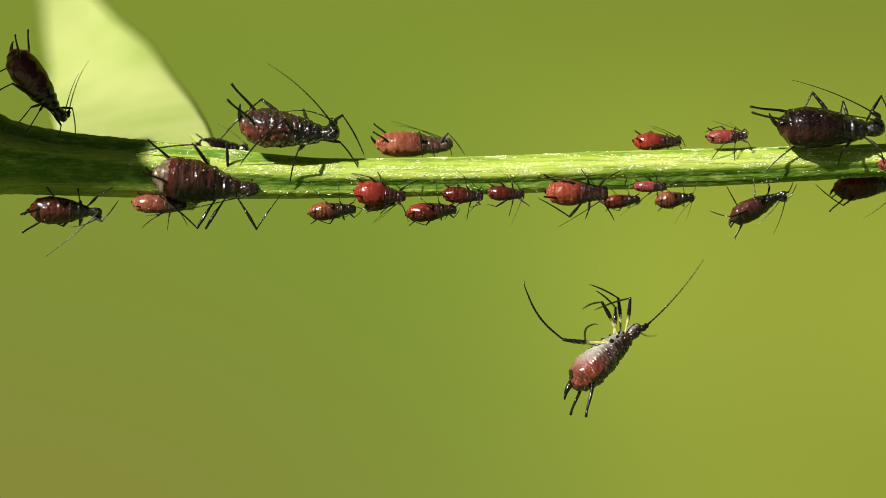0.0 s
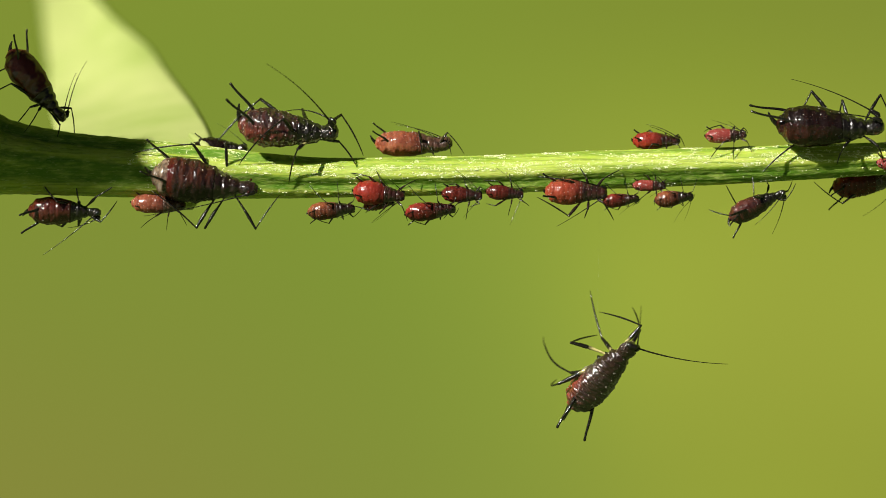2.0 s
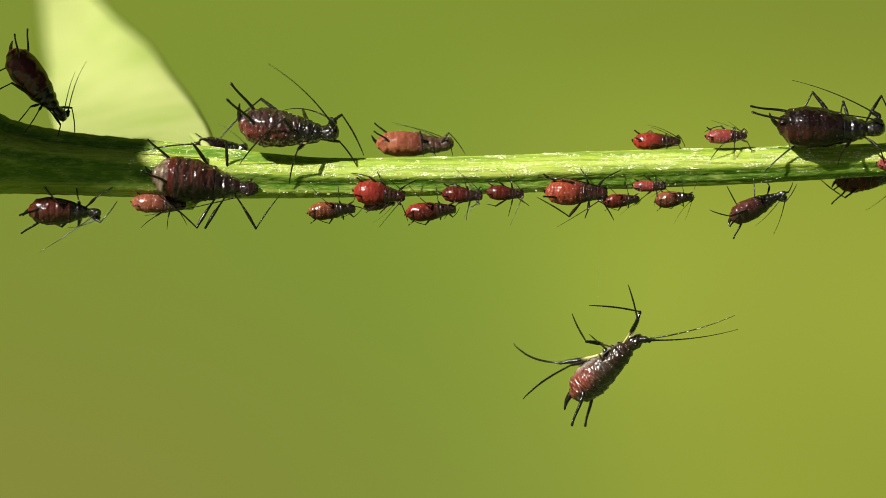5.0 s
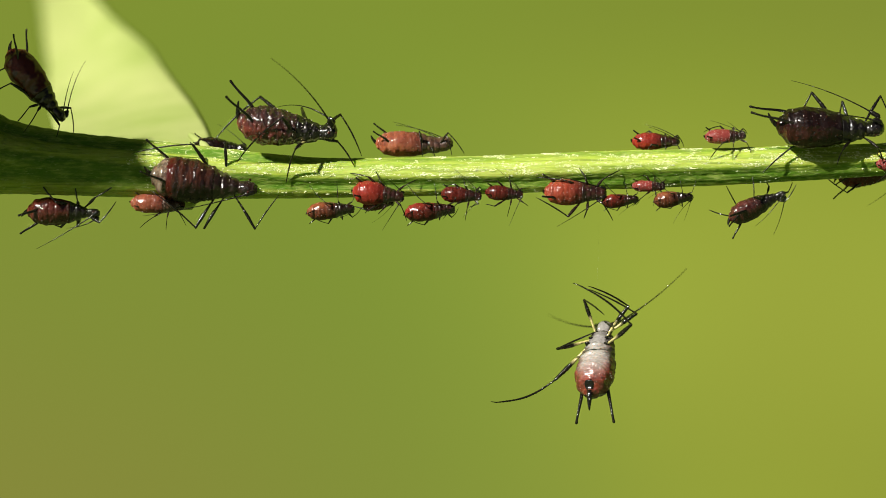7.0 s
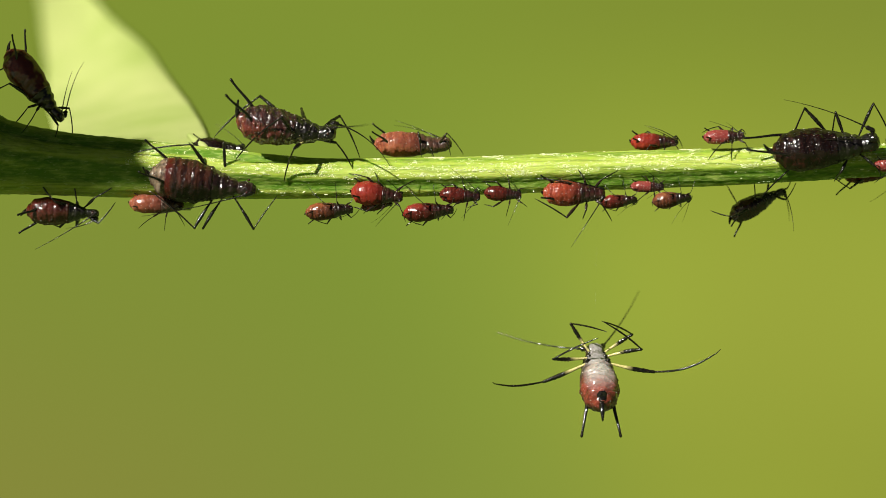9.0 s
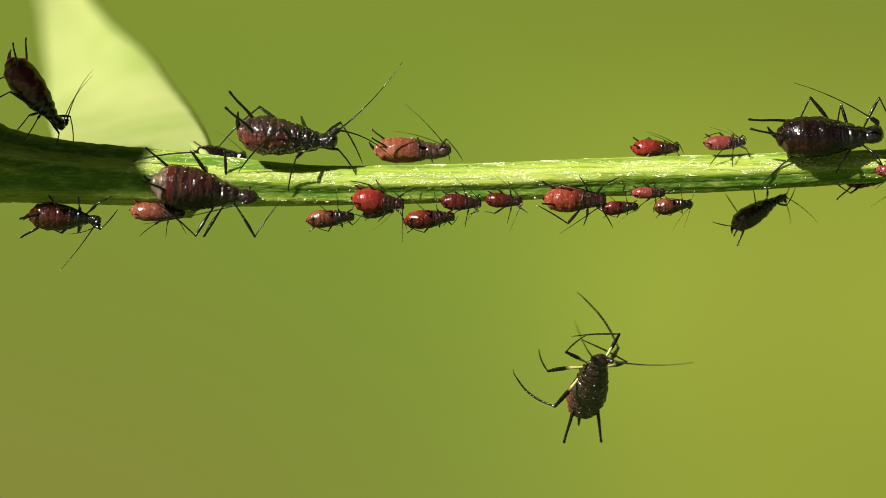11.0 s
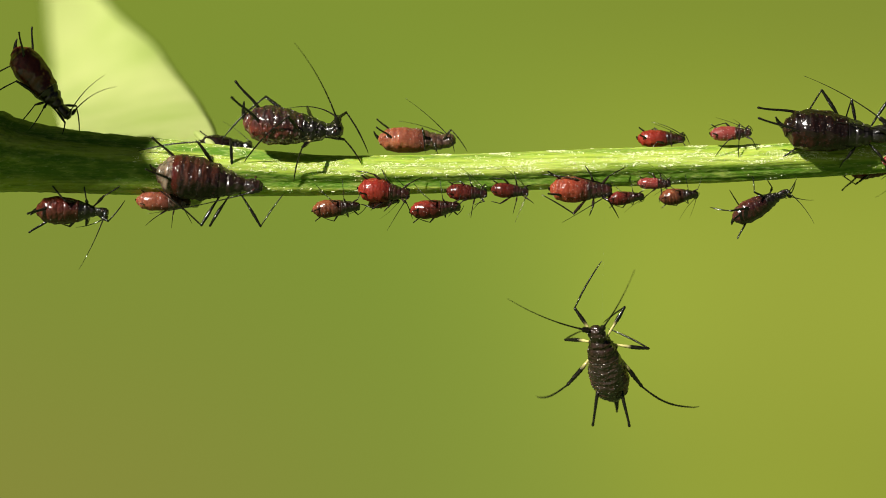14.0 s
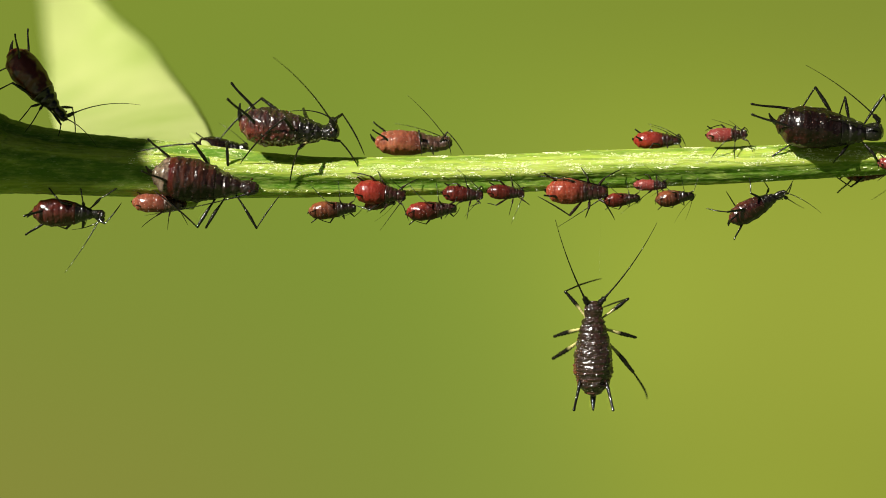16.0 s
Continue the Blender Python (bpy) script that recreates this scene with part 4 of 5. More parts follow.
class Hanging:
    """Collects the poses of the dangling aphid from the places of its head, tail, knees and feet."""

    def __init__(self, a):
        self.a, self.body, self.limbs, self.n = a, [], {}, a.L / K

    def body_at(self, t, head, tail, s):
        (hu, hv), (tu, tv) = still(*head, t), still(*tail, t)
        du, dv = hu - tu, tv - hv
        r = math.hypot(du, dv)
        y = -s * math.sqrt(max(0.0, self.n ** 2 - r * r))
        m = turned(Vector((du, y, dv))) @ Matrix.Rotation(radians(-lerp_linear(ROLL, t)), 4, "X")
        m.translation = at((hu + tu) / 2, (hv + tv) / 2, 0)
        if self.body:
            t0, m0, axis0 = self.body[-1]
            axis = Vector((du, y, dv)).normalized()
            turn = math.degrees((m0.to_quaternion().rotation_difference(m.to_quaternion())).angle)
            turn = min(turn, 360 - turn)
            n = int(turn // 70)
            # a wide turn goes round the upright line
            p0, p1 = math.atan2(axis0.y, axis0.x), math.atan2(axis.y, axis.x)
            dp = (p1 - p0 + math.pi) % math.tau - math.pi
            for i in range(1, n + 1):
                f = i / (n + 1)
                flat = (Vector((axis0.x, axis0.y)).length * (1 - f) + Vector((axis.x, axis.y)).length * f)
                up = axis0.z * (1 - f) + axis.z * f
                ax = Vector((math.cos(p0 + dp * f) * flat, math.sin(p0 + dp * f) * flat, up))
                mm = turned(ax) @ Matrix.Rotation(radians(-lerp_linear(ROLL, t0 + (t - t0) * f)), 4, "X")
                mm.translation = m0.translation.lerp(m.translation, f)
                self.body.append((t0 + (t - t0) * f, mm, ax.normalized()))
        self.body.append((t, m, Vector((du, y, dv)).normalized()))
        return m

    def reach(self, start, target, length, t, sign):
        """The way from start towards the target's sight line, for a limb of that length."""
        su, sv = plan_of(start)
        u, v = still(*target, t)
        du, dv, n = u - su, sv - v, length / K
        r = math.hypot(du, dv)
        return Vector((du, sign * math.sqrt(max(0.0, n * n - r * r)), dv)).normalized()

    def strike(self, t, head, tail, s, **limbs):
        m = self.body_at(t, head, tail, s)
        turn = m.to_3x3()
        belly, left = -(turn @ Vector((0, 0, 1))), turn @ Vector((0, 1, 0))
        for key, spec in limbs.items():
            side = 1 if key[1] == "l" else -1
            lean = belly.y + 0.8 * side * left.y
            if key[0] == "a":
                ob, root, fl = self.a.feelers[key[1]]
                sign = spec[2] if len(spec) > 2 else (1 if (turn @ Vector((1, 0, 0))).y > 0 else -1)
                way = self.reach(m @ root, spec[:2], fl, t, sign)
                self.limbs.setdefault(key, []).append((t, root, turn.transposed() @ way, turn.transposed() @ Vector((0, 0, -1))))
                continue
            leg, tib, hip, l1, l2 = self.a.legs[key]
            w1 = self.reach(m @ hip, spec[:2], l1, t, 1 if lean > 0 else -1)
            knee = m @ hip + w1 * l1
            w2 = self.reach(knee, spec[2:4], l2, t, 1 if belly.y - 0.5 * side * left.y > 0 else -1)
            self.limbs.setdefault(key, []).append((t, hip, turn.transposed() @ w1, turn.transposed() @ w2))

    def key(self):
        walk(self.a.ob, [(t, m) for t, m, _ in self.body])
        for key, rows in self.limbs.items():
            if rows[0][0] > 0:
                rows.insert(0, (0.0, *rows[0][1:]))
            if rows[-1][0] < 16:
                rows.append((16.0, *rows[-1][1:]))
            if key[0] == "a":
                walk(self.a.feelers[key[1]][0], framed(rows))
                continue
            leg, tib, hip, l1, l2 = self.a.legs[key]
            poses = transported([r[:3] for r in rows])
            walk(leg, poses)
            at_time = {round(t, 4): p for t, p in poses}
            # a shin bows away from the hip
            walk(tib, framed([(r[0], Vector((l1, 0, 0)), at_time[round(r[0], 4)].to_3x3().transposed() @ r[3], Vector((1, 0, 0))) for r in rows]))


def dangling():
    h = Hanging(A["swinging"])
    s, b = h.strike, h.body_at
    s(0.0, (1135, 580), (1010, 682), -1, hl=(975, 600, 918, 495), hr=(1040, 608, 1048, 567), fl=(1117, 517, 1055, 550), fr=(1095, 528, 1040, 502),
      ml=(1065, 535, 1034, 548), mr=(1092, 545, 1050, 512), al=(1250, 460), ar=(1175, 597, 1))
    b(0.1, (1130, 581), (1008, 677), 1)
    b(0.2, (1083, 609), (1052, 746), 1)
    b(0.3, (1125, 631), (1019, 763), 1)
    b(0.4, (1094, 625), (1044, 745), -1)
    s(0.5, (1062, 628), (1045, 735), -1, hr=(965, 607, 1023, 503), mr=(972, 640, 1040, 592), fr=(1013, 575, 1058, 567), fl=(1107, 578, 1020, 590),
      ml=(1120, 605, 1037, 555), hl=(1100, 660, 980, 590), al=(1120, 570, 1), ar=(970, 555, 1))
    b(0.6, (1057, 625), (1057, 737), -1)
    b(0.7, (1041, 635), (1068, 741), -1)
    b(0.8, (1066, 633), (1044, 736), -1)
    b(0.9, (1140, 620), (1017, 726), -1)
    s(1.0, (1133, 627), (990, 722), -1, hl=(988, 645, 1045, 577), hr=(1045, 648, 1040, 600), fl=(1080, 577, 1030, 592), fr=(1099, 577, 1042, 563),
      ml=(1018, 595, 1012, 575), mr=(1060, 610, 1088, 612), al=(1235, 470), ar=(1180, 655, 1))
    b(1.1, (1141, 620), (1004, 728), -1)
    b(1.2, (1145, 620), (1004, 725), -1)
    b(1.3, (1143, 624), (1002, 728), 1)
    b(1.4, (1125, 605), (1024, 734), 1)
    s(1.5, (1073, 603), (1036, 735), 1, fl=(1007, 574, 1083, 597), ml=(990, 612, 1080, 598), hl=(965, 695, 965, 725), fr=(1122, 563, 1055, 560),
      mr=(1138, 648, 1095, 620), hr=(1145, 697, 1125, 655), al=(960, 517), ar=(1240, 558))
    b(1.6, (1077, 605), (1064, 734), 1)
    b(1.7, (1022, 597), (1064, 734), 1)
    b(1.8, (1017, 602), (1087, 729), 1)
    b(1.9, (1110, 600), (1032, 724), 1)
    s(2.0, (1120, 610), (1012, 722), 1, fl=(1147, 563, 1065, 553), ml=(1005, 605, 1060, 595), hl=(973, 688, 985, 680), hr=(1012, 662, 960, 603),
      mr=(1068, 600, 1045, 515), fr=(1135, 585, 1125, 545), al=(1290, 645), ar=(1125, 540))
    b(2.1, (1060, 588), (1064, 720), 1)
    b(2.2, (1059, 600), (1050, 724), 1)
    b(2.3, (1108, 612), (1024, 714), 1)
    b(2.4, (1126, 621), (999, 711), -1)
    s(2.5, (975, 612), (1114, 717), -1, fr=(1012, 545, 1020, 457), fl=(980, 555, 1055, 555), mr=(1081, 595, 1060, 620), ml=(1038, 587, 1010, 602),
      hr=(1095, 693, 1203, 628), hl=(1120, 685, 1147, 662), ar=(865, 597), al=(890, 560, 1))
    b(2.6, (1034, 603), (1080, 711), -1)
    b(2.7, (1111, 612), (998, 704), -1)
    b(2.8, (1161, 608), (1026, 701), -1)
    b(2.9, (1123, 613), (971, 701), -1)
    s(3.0, (1163, 605), (1006, 698), -1, fl=(1170, 540, 1145, 505), fr=(1137, 558, 1067, 550), ml=(1060, 592, 1060, 625), mr=(1105, 585, 1122, 598),
      hl=(1010, 657, 950, 665), hr=(1005, 682, 905, 617), al=(1290, 545), ar=(1285, 560))
    b(3.1, (1138, 618), (994, 697), -1)
    b(3.2, (1133, 618), (989, 701), -1)
    b(3.3, (1169, 597), (1026, 696), 1)
    b(3.4, (1123, 608), (991, 699), 1)
    s(3.5, (1090, 590), (1050, 703), 1, fl=(1030, 558, 995, 478), ml=(1005, 602, 1070, 593), hl=(1013, 652, 1040, 655), fr=(1137, 540, 1070, 551),
      mr=(1147, 645, 1105, 615), hr=(1122, 675, 1100, 655), ar=(1265, 550), al=(1010, 577, 1))
    b(3.6, (1097, 592), (1047, 704), 1)
    b(3.7, (1064, 588), (1042, 704), 1)
    b(3.8, (1042, 592), (1095, 704), 1)
    b(3.9, (1032, 564), (1049, 704), 1)
    s(4.0, (1058, 560), (1052, 705), 1, fl=(1005, 518, 1065, 475), ml=(993, 610, 1040, 597), fr=(1104, 511, 1057, 550), mr=(1135, 628, 1090, 610),
      hr=(1140, 685, 1118, 675), al=(955, 450), ar=(1165, 530))
    b(4.1, (1052, 562), (1064, 704), 1)
    s(4.2, (1054, 549), (1042, 704), 1, hr=(1100, 665, 1075, 790), hl=(1000, 645, 1025, 660))
    # unseen: it turns slowly on its thread
    b(4.7, (1105, 580), (1022, 705), 1)
    b(5.2, (1145, 600), (1007, 700), 1)
    b(5.7, (1110, 590), (1022, 708), -1)
    b(6.0, (1085, 580), (1042, 708), -1)
    b(6.3, (1065, 575), (1059, 707), -1)
    b(6.4, (1004, 572), (1085, 709), -1)
    s(6.5, (1002, 572), (1104, 707), 1, fr=(1030, 513, 1077, 542), fl=(1000, 543, 1060, 505), mr=(1087, 617, 1087, 588), hr=(1133, 652, 1167, 603),
      ml=(1040, 567, 1068, 560), hl=(1115, 693, 1203, 695), ar=(912, 475), al=(905, 505))
    b(6.6, (1050, 569), (1059, 709), 1)
    b(6.7, (1105, 574), (1009, 707), -1)
    b(6.8, (1120, 572), (1021, 704), -1)
    b(6.9, (1123, 575), (1012, 707), -1)
    s(7.0, (1075, 575), (1042, 697), -1, fr=(1030, 520, 1065, 555), mr=(985, 617, 1055, 585), hr=(982, 672, 870, 715), fl=(1138, 548, 1025, 502),
      ml=(1112, 542, 1040, 505), hl=(1113, 573, 1003, 488), al=(1220, 475, 1), ar=(975, 560, 1))
    b(7.1, (1060, 574), (1067, 709), -1)
    b(7.2, (1022, 577), (1072, 709), -1)
    b(7.3, (1007, 572), (1095, 707), -1)
    b(7.4, (1016, 575), (1115, 709), 1)
    s(7.5, (985, 563), (1075, 703), 1, fr=(1060, 515, 970, 540), fl=(1050, 520, 1053, 575), mr=(1087, 614, 1065, 590), ml=(1050, 560, 1030, 558),
      hr=(1123, 645, 1152, 595), hl=(1040, 582, 1132, 502), ar=(882, 453), al=(975, 465, 1))
    b(7.6, (1030, 572), (1092, 709), 1)
    b(7.7, (1059, 575), (1050, 709), 1)
    b(7.8, (1120, 572), (996, 704), -1)
    b(7.9, (1139, 575), (1016, 704), -1)
    s(8.0, (1098, 573), (1004, 702), 1, fl=(1087, 538, 1015, 570), fr=(1047, 535, 1055, 536), ml=(1010, 550, 1047, 518), mr=(1017, 575, 1045, 600),
      hl=(965, 615, 843, 570), hr=(1020, 625, 973, 558), al=(1275, 567), ar=(1122, 435))
    b(8.1, (1101, 567), (1022, 696), 1)
    b(8.2, (1006, 593), (1095, 707), 1)
    b(8.3, (984, 559), (1045, 707), 1)
    b(8.4, (1098, 597), (1021, 712), 1)
    s(8.5, (1072, 590), (1037, 712), 1, fl=(1003, 563, 1060, 552), ml=(985, 597, 1047, 547), hl=(968, 582, 1080, 533), fr=(1114, 553, 1040, 578),
      mr=(1128, 635, 1090, 612), hr=(1135, 697, 1100, 650), al=(1037, 460), ar=(1225, 478))
    b(8.6, (969, 574), (1064, 709), 1)
    b(8.7, (1001, 605), (1120, 709), -1)
    b(8.8, (974, 597), (1083, 707), -1)
    b(8.9, (1011, 613), (1077, 716), -1)
    s(9.0, (1055, 616), (1062, 717), -1, fr=(1003, 562, 1070, 585), mr=(978, 635, 1057, 597), hr=(960, 677, 867, 677), fl=(1127, 587, 1065, 567),
      ml=(1135, 618, 1065, 567), hl=(1165, 660, 1275, 623), al=(1140, 515, 1), ar=(880, 590, 1))
    b(9.1, (1055, 631), (1014, 707), -1)
    b(9.2, (1111, 625), (1055, 724), -1)
    # unseen
    b(9.6, (1135, 615), (1014, 722), -1)
    b(10.1, (1138, 612), (1005, 720), 1)
    b(10.7, (1100, 612), (1030, 730), 1)
    b(11.0, (1060, 630), (1030, 732), 1)
    b(11.3, (1034, 640), (1026, 729), 1)
    b(11.4, (1087, 598), (1016, 716), 1)
    s(11.5, (1005, 620), (1065, 740), 1, fl=(952, 612, 1040, 598), ml=(960, 655, 1000, 635), hl=(955, 715, 970, 660), fr=(1078, 583, 1038, 600),
      mr=(1107, 642, 1055, 607), hr=(1115, 620, 1027, 545), al=(865, 538), ar=(1045, 607, -1))
    b(11.7, (1019, 602), (1064, 724), 1)
    b(11.9, (1034, 592), (1026, 716), 1)
    s(12.0, (985, 610), (1062, 724), 1, fl=(945, 600, 1030, 587), fr=(1055, 570, 1000, 605), mr=(1090, 630, 1040, 593), hr=(1097, 705, 1083, 640),
      hl=(993, 695, 1000, 670), al=(862, 455), ar=(1040, 590, -1))
    b(12.2, (974, 597), (1070, 716), 1)
    b(12.4, (999, 592), (1024, 716), 1)
    s(12.5, (1000, 610), (1073, 722), 1, fl=(942, 598, 908, 518), fr=(1073, 566, 1005, 605), mr=(1108, 637, 1050, 597), hr=(1120, 700, 1152, 640),
      hl=(970, 703, 1035, 727), al=(800, 570), ar=(1045, 535))
    b(12.7, (953, 580), (1022, 709), 1)
    b(12.9, (1100, 592), (1009, 704), 1)
    s(13.0, (968, 588), (1062, 706), 1, fl=(957, 522, 1020, 473), fr=(1025, 540, 1010, 573), mr=(1063, 622, 1020, 575), hr=(1085, 690, 1105, 663),
      hl=(1070, 685, 1167, 672), ml=(1000, 596, 1047, 570), al=(800, 557), ar=(925, 565, -1))
    b(13.2, (1032, 572), (1054, 709), 1)
    b(13.4, (1037, 580), (1040, 709), 1)
    s(13.5, (992, 600), (1119, 702), 1, fl=(960, 558, 988, 480), fr=(1053, 552, 1040, 575), mr=(1107, 627, 1070, 585), hr=(1100, 700, 1175, 650),
      hl=(1090, 655, 1170, 577), ml=(1022, 597, 1077, 575), al=(805, 557), ar=(970, 575, -1))
    b(13.7, (998, 579), (1097, 704), 1)
    b(13.9, (973, 575), (1054, 707), 1)
    s(14.0, (1050, 580), (1092, 707), 1, fl=(1007, 531, 1065, 460), ml=(1002, 603, 1035, 587), hl=(1005, 683, 950, 711), fr=(1112, 533, 1072, 573),
      mr=(1148, 617, 1080, 583), hr=(1137, 685, 1240, 728), al=(898, 528), ar=(1115, 478))
    b(14.2, (1045, 559), (1024, 699), 1)
    b(14.3, (1024, 610), (1131, 707), 1)
    s(14.5, (1010, 580), (1107, 697), 1, fl=(980, 528, 1000, 450), fr=(1062, 520, 1055, 565), mr=(1115, 598, 1072, 577), hr=(1155, 612, 1092, 547),
      ml=(1045, 583, 1083, 562), al=(835, 595), ar=(1000, 570, -1))
    b(14.7, (936, 569), (1014, 704), 1)
    b(14.9, (1009, 602), (1009, 712), 1)
    s(15.0, (972, 575), (1058, 706), 1, fl=(983, 508, 1067, 470), fr=(1028, 527, 1020, 570), mr=(1068, 615, 1035, 583), hr=(1045, 700, 1108, 747),
      hl=(1025, 602, 1092, 535), ml=(1005, 586, 1045, 570), al=(795, 490))
    b(15.2, (1034, 597), (1026, 712), 1)
    s(15.5, (997, 558), (1055, 708), 1, fl=(1000, 522, 1057, 472), fr=(1057, 513, 1075, 580), mr=(1055, 607, 1082, 580), hr=(1107, 623, 1208, 588),
      hl=(980, 655, 1015, 685), ml=(1030, 560, 1065, 563), al=(937, 430), ar=(932, 483))
    b(15.8, (1032, 539), (1024, 699), 1)
    s(16.0, (1050, 533), (1050, 701), 1, fl=(992, 506, 1068, 493), ml=(982, 597, 1030, 588), hl=(980, 637, 1015, 620), fr=(1120, 523, 1065, 548),
      mr=(1127, 598, 1075, 583), hr=(1122, 660, 1155, 715), al=(980, 390), ar=(1160, 395))
    h.key()


def feel(a, side, rows, arched=False):
    """Waves an antenna: rows of seconds and its tip's plan place. An arched one bows upwards."""
    ob, root, fl = a.feelers[side]
    out, turn = [], a.m.to_3x3().transposed()
    for t, u, v, *sg in rows:
        su, sv = plan_of(a.m @ root)
        u, v = still(u, v, t)
        du, dv, n = u - su, sv - v, fl / K
        y = (sg[0] if sg else 1) * math.sqrt(max(0.0, n * n - du * du - dv * dv))
        out.append((t, root, turn @ Vector((du, y, dv))))
    walk(ob, framed([(*r, turn @ Vector((0, 0, 1))) for r in out]) if arched else transported(out))


def shift(a, rows):
    """Moves a body: seconds, tail and head, depth, back's turn; its length stays."""
    out = []
    for t, tu, tv, hu, hv, d, roll in rows:
        (tu, tv), (hu, hv) = still(tu, tv, t), still(hu, hv, t)
        out.append((t, lie((tu + hu) / 2, (tv + hv) / 2, d, math.degrees(math.atan2(tv - hv, hu - tu)), 0, roll)))
    walk(a.ob, out)


def settle(a, rows):
    """Moves a body by plan places: seconds, tail and head, depth, back's turn."""
    walk(a.ob, [(t, lie((tu + hu) / 2, (tv + hv) / 2, d, math.degrees(math.atan2(tv - hv, hu - tu)), 0, roll)) for t, tu, tv, hu, hv, d, roll in rows])


def motions():
    dangling()
    feel(A["walker"], "r", [(0, 480, 119, -1), (4, 480, 119, -1), (6.5, 484, 116, -1), (7, 484, 113, -1), (7.5, 452, 129, -1), (8.0, 462, 108, -1), (8.5, 471, 98, -1), (8.7, 581, 82, -1), (9, 658, 222, -1), (9.2, 631, 74, -1), (10.3, 690, 85, -1), (11.5, 723, 109, -1),
                            (12, 654, 64, -1), (12.5, 618, 36, -1), (13, 580, 34, -1), (13.5, 530, 46, -1), (14, 526, 83, -1), (14.5, 515, 94, -1),
                            (15, 489, 90, -1), (16, 489, 108, -1)])
    feel(A["walker"], "l", [(0, 490, 200), (7, 488, 190), (7.5, 478, 170), (8.0, 486, 178), (8.5, 500, 190), (8.7, 661, 196), (9, 717, 305), (9.2, 672, 240), (11.5, 709, 312), (12, 560, 230),
                            (12.5, 510, 200), (16, 492, 198)])
    feel(A["steep"], "l", [(0, 149, 103), (9, 140, 105), (11.5, 170, 122), (12, 209, 122), (12.5, 216, 132), (13, 216, 174), (13.5, 190, 137), (14, 197, 149), (14.5, 216, 158),
                           (15, 228, 106), (15.5, 238, 234), (16, 250, 186)], arched=True)
    feel(A["steep"], "r", [(0, 146, 135, -1), (9, 135, 130, -1), (11.5, 168, 136, -1), (12, 175, 148, -1), (12.5, 182, 144, -1), (13, 187, 133, -1), (13.5, 178, 142, -1), (14, 188, 136, -1), (14.5, 168, 137, -1),
                           (15, 198, 258, -1), (15.5, 195, 266, -1), (16, 178, 262, -1)], arched=True)
    feel(A["big"], "l", [(0, 1402, 142), (9, 1402, 142), (11.5, 1404, 138), (12.5, 1407, 131), (13.5, 1425, 122), (14.5, 1408, 142), (15.2, 1440, 114), (16, 1415, 109)], arched=True)
    feel(A["shaded"], "l", [(0, 80, 455, -1), (7, 66, 438, -1), (9, 66, 440, -1), (11.5, 140, 490, -1), (12, 182, 495, -1), (12.5, 240, 500, -1), (13.5, 226, 484, -1),
                            (14, 142, 474, -1), (15, 134, 472, -1), (16, 112, 478, -1)])
    shift(A["shaded"], [(0, 52, 370, 180, 378, -15, 140), (7, 48, 372, 176, 380, -15, 140), (9, 46, 371, 175, 381, -15, 140), (11.5, 50, 380, 180, 394, -15, 138),
                        (12.5, 52, 374, 184, 390, -15, 138), (14, 62, 370, 193, 378, -15, 138), (16, 56, 374, 187, 382, -15, 138)])
    shift(A["orange"], [(0, 664, 256, 802, 256, 38, 20), (9, 662, 256, 800, 256, 38, 20), (9.2, 662, 236, 798, 272, 38, 20), (9.6, 662, 256, 798, 256, 38, 20),
                        (11.5, 662, 268, 798, 268, 38, 20), (12.5, 666, 260, 802, 258, 38, 20), (14, 670, 248, 806, 250, 38, 20), (16, 664, 253, 800, 254, 38, 20)])
    feel(A["orange"], "r", [(0, 692, 214), (9, 695, 212), (9.2, 720, 190), (11.5, 705, 180), (12.5, 707, 170), (14, 705, 165), (16, 706, 152)])
    shift(A["big"], [(0, 1376, 226, 1565, 226, -46, 25), (8.1, 1372, 228, 1560, 228, -46, 25), (8.5, 1370, 300, 1556, 257, -52, 50), (9, 1368, 272, 1555, 250, -52, 50),
                     (10.2, 1370, 250, 1560, 240, -48, 45), (11.5, 1374, 241, 1563, 238, -46, 38), (12, 1373, 236, 1562, 240, -46, 40), (12.5, 1378, 240, 1567, 240, -46, 45),
                     (14, 1386, 228, 1574, 238, -46, 45), (16, 1374, 222, 1562, 234, -46, 45)])
    shift(A["leaning"], [(0, 1292, 388, 1392, 343, 0, 145), (8.2, 1288, 388, 1388, 345, 0, 145), (8.4, 1292, 385, 1390, 338, 60, 150), (9, 1292, 384, 1390, 338, 62, 150),
                         (11.5, 1296, 405, 1388, 352, 62, 150), (12, 1288, 400, 1390, 352, 0, 130), (12.5, 1290, 396, 1392, 350, 0, 130), (14, 1296, 388, 1396, 340, 0, 130),
                         (16, 1290, 390, 1390, 342, 0, 130)])
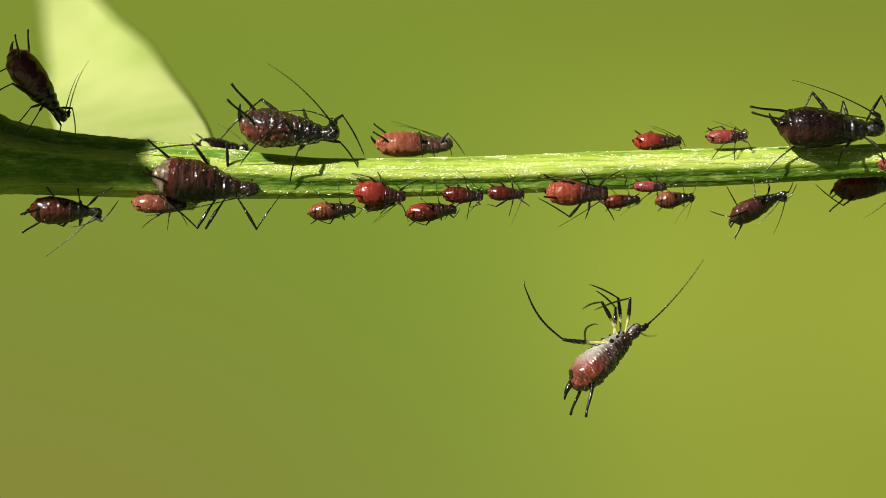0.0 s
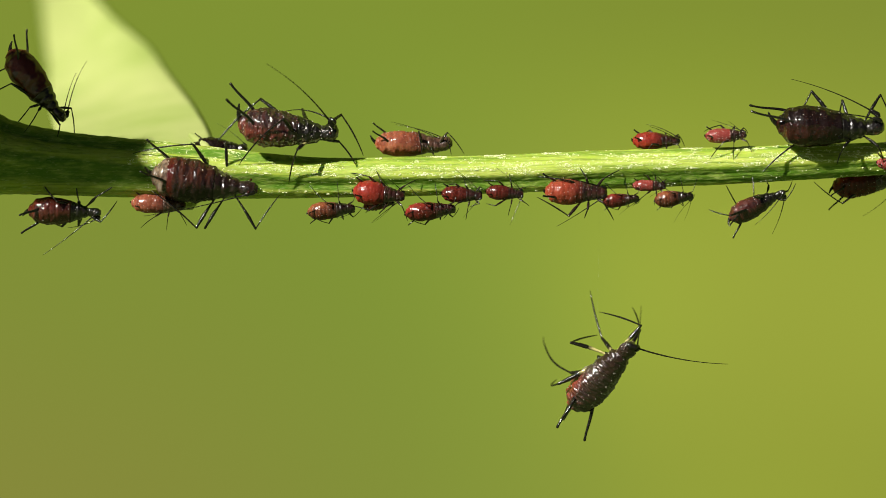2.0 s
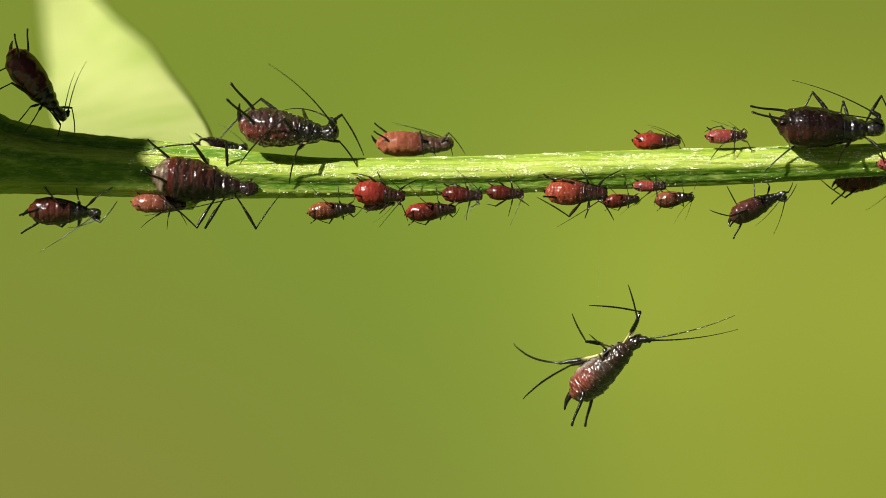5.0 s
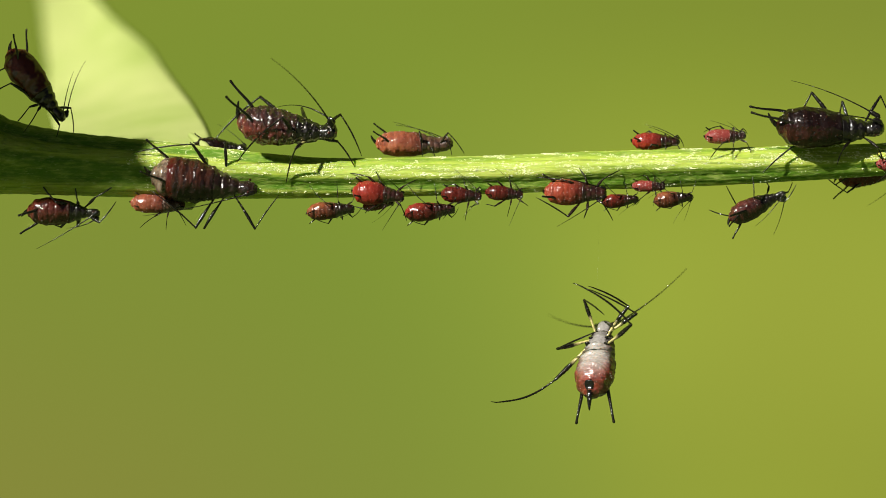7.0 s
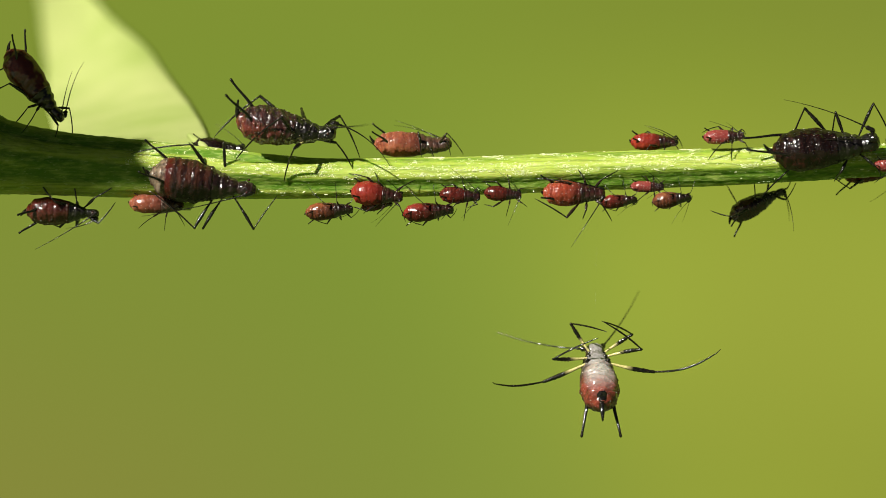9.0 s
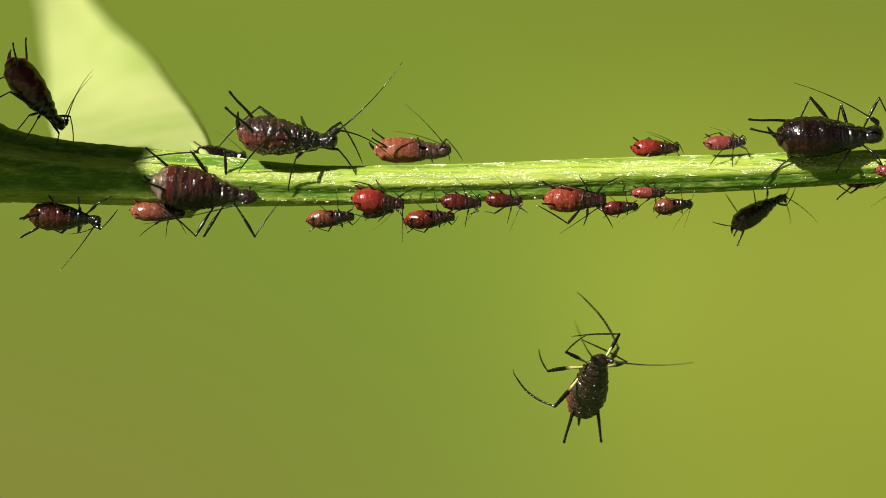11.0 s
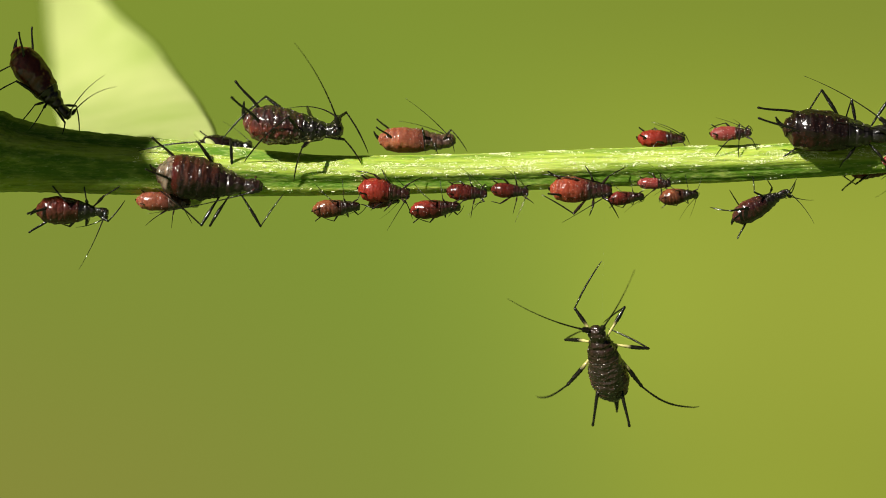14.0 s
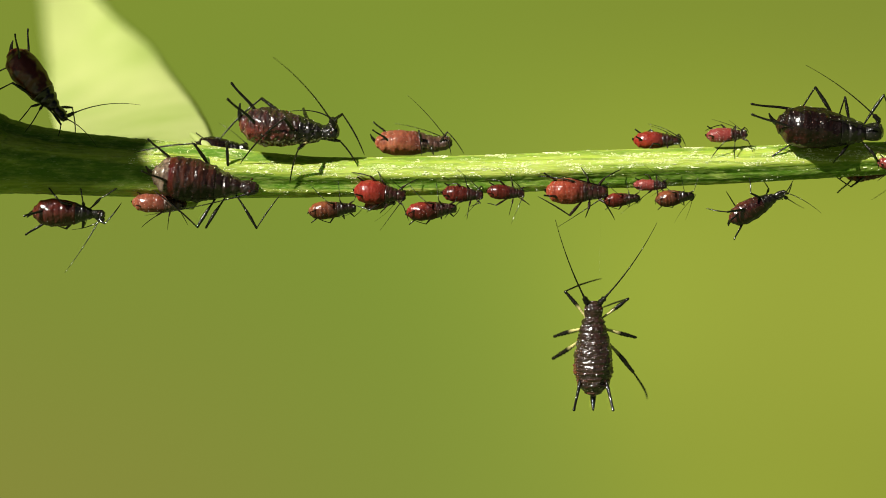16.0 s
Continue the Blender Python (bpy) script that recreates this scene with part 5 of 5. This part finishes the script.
    feel(A["leaning"], "l", [(0, 1325, 415, -1), (8, 1322, 417, -1), (8.5, 1417, 421, -1), (9, 1397, 413, -1), (11.5, 1449, 404, -1), (12, 1458, 432, -1), (14, 1464, 426, -1),
                             (16, 1481, 397, -1)])
    feel(A["leaning"], "r", [(0, 1372, 415), (8, 1370, 417), (8.5, 1400, 405), (11.5, 1405, 405), (12, 1440, 345), (16, 1425, 350)])
    stand = (424, 223, 600, 236, -46, 25)
    settle(A["walker"], [(0, *stand), (6.6, *stand), (7.2, 422, 215, 599, 235, -46, 25), (7.6, 422, 213, 599, 235, -46, 25), (8.0, 424, 224, 598, 230, -46, 25), (8.5, *stand), (8.9, 423, 215, 600, 237, -46, 25), (9.3, 423, 216, 600, 237, -46, 25), (10.2, *stand), (16, *stand)])
    rest = (966, 341, 1076, 342, -40, 65)
    settle(A["small6"], [(0, *rest), (2.8, *rest), (3.0, 972, 318, 1081, 334, -44, 62), (3.2, 970, 323, 1080, 336, -44, 62), (3.5, 967, 334, 1077, 341, -42, 65), (3.9, *rest),
                         (8.2, *rest), (8.5, 967, 358, 1074, 345, -38, 85), (8.8, 966, 347, 1076, 343, -40, 70), (9.2, *rest), (16, *rest)])
    feel(A["small1"], "r", [(0, 660, 395, -1), (3, 660, 395, -1), (6.5, 679, 408, -1), (8.5, 666, 408, -1), (9, 666, 401, -1), (11.5, 718, 433, -1), (12.5, 710, 426, -1), (14, 686, 408, -1), (16, 674, 408, -1)])
    feel(A["small6"], "r", [(0, 987, 402, -1), (8.2, 984, 402, -1), (8.5, 1040, 420, -1), (9.0, 1011, 436, -1), (9.6, 998, 426, -1), (11.5, 988, 412, -1), (16, 987, 402, -1)])
    shift(A["edge"], [(0, 1474, 333, 1600, 325, 44, 150), (4, 1476, 324, 1602, 314, 46, 150), (6.5, 1480, 312, 1606, 304, 48, 150), (7.5, 1484, 306, 1610, 298, 42, 150), (8.5, 1486, 304, 1612, 296, 50, 150),
                      (12, 1488, 306, 1614, 298, 50, 150), (16, 1488, 300, 1614, 292, 50, 150)])


motions()
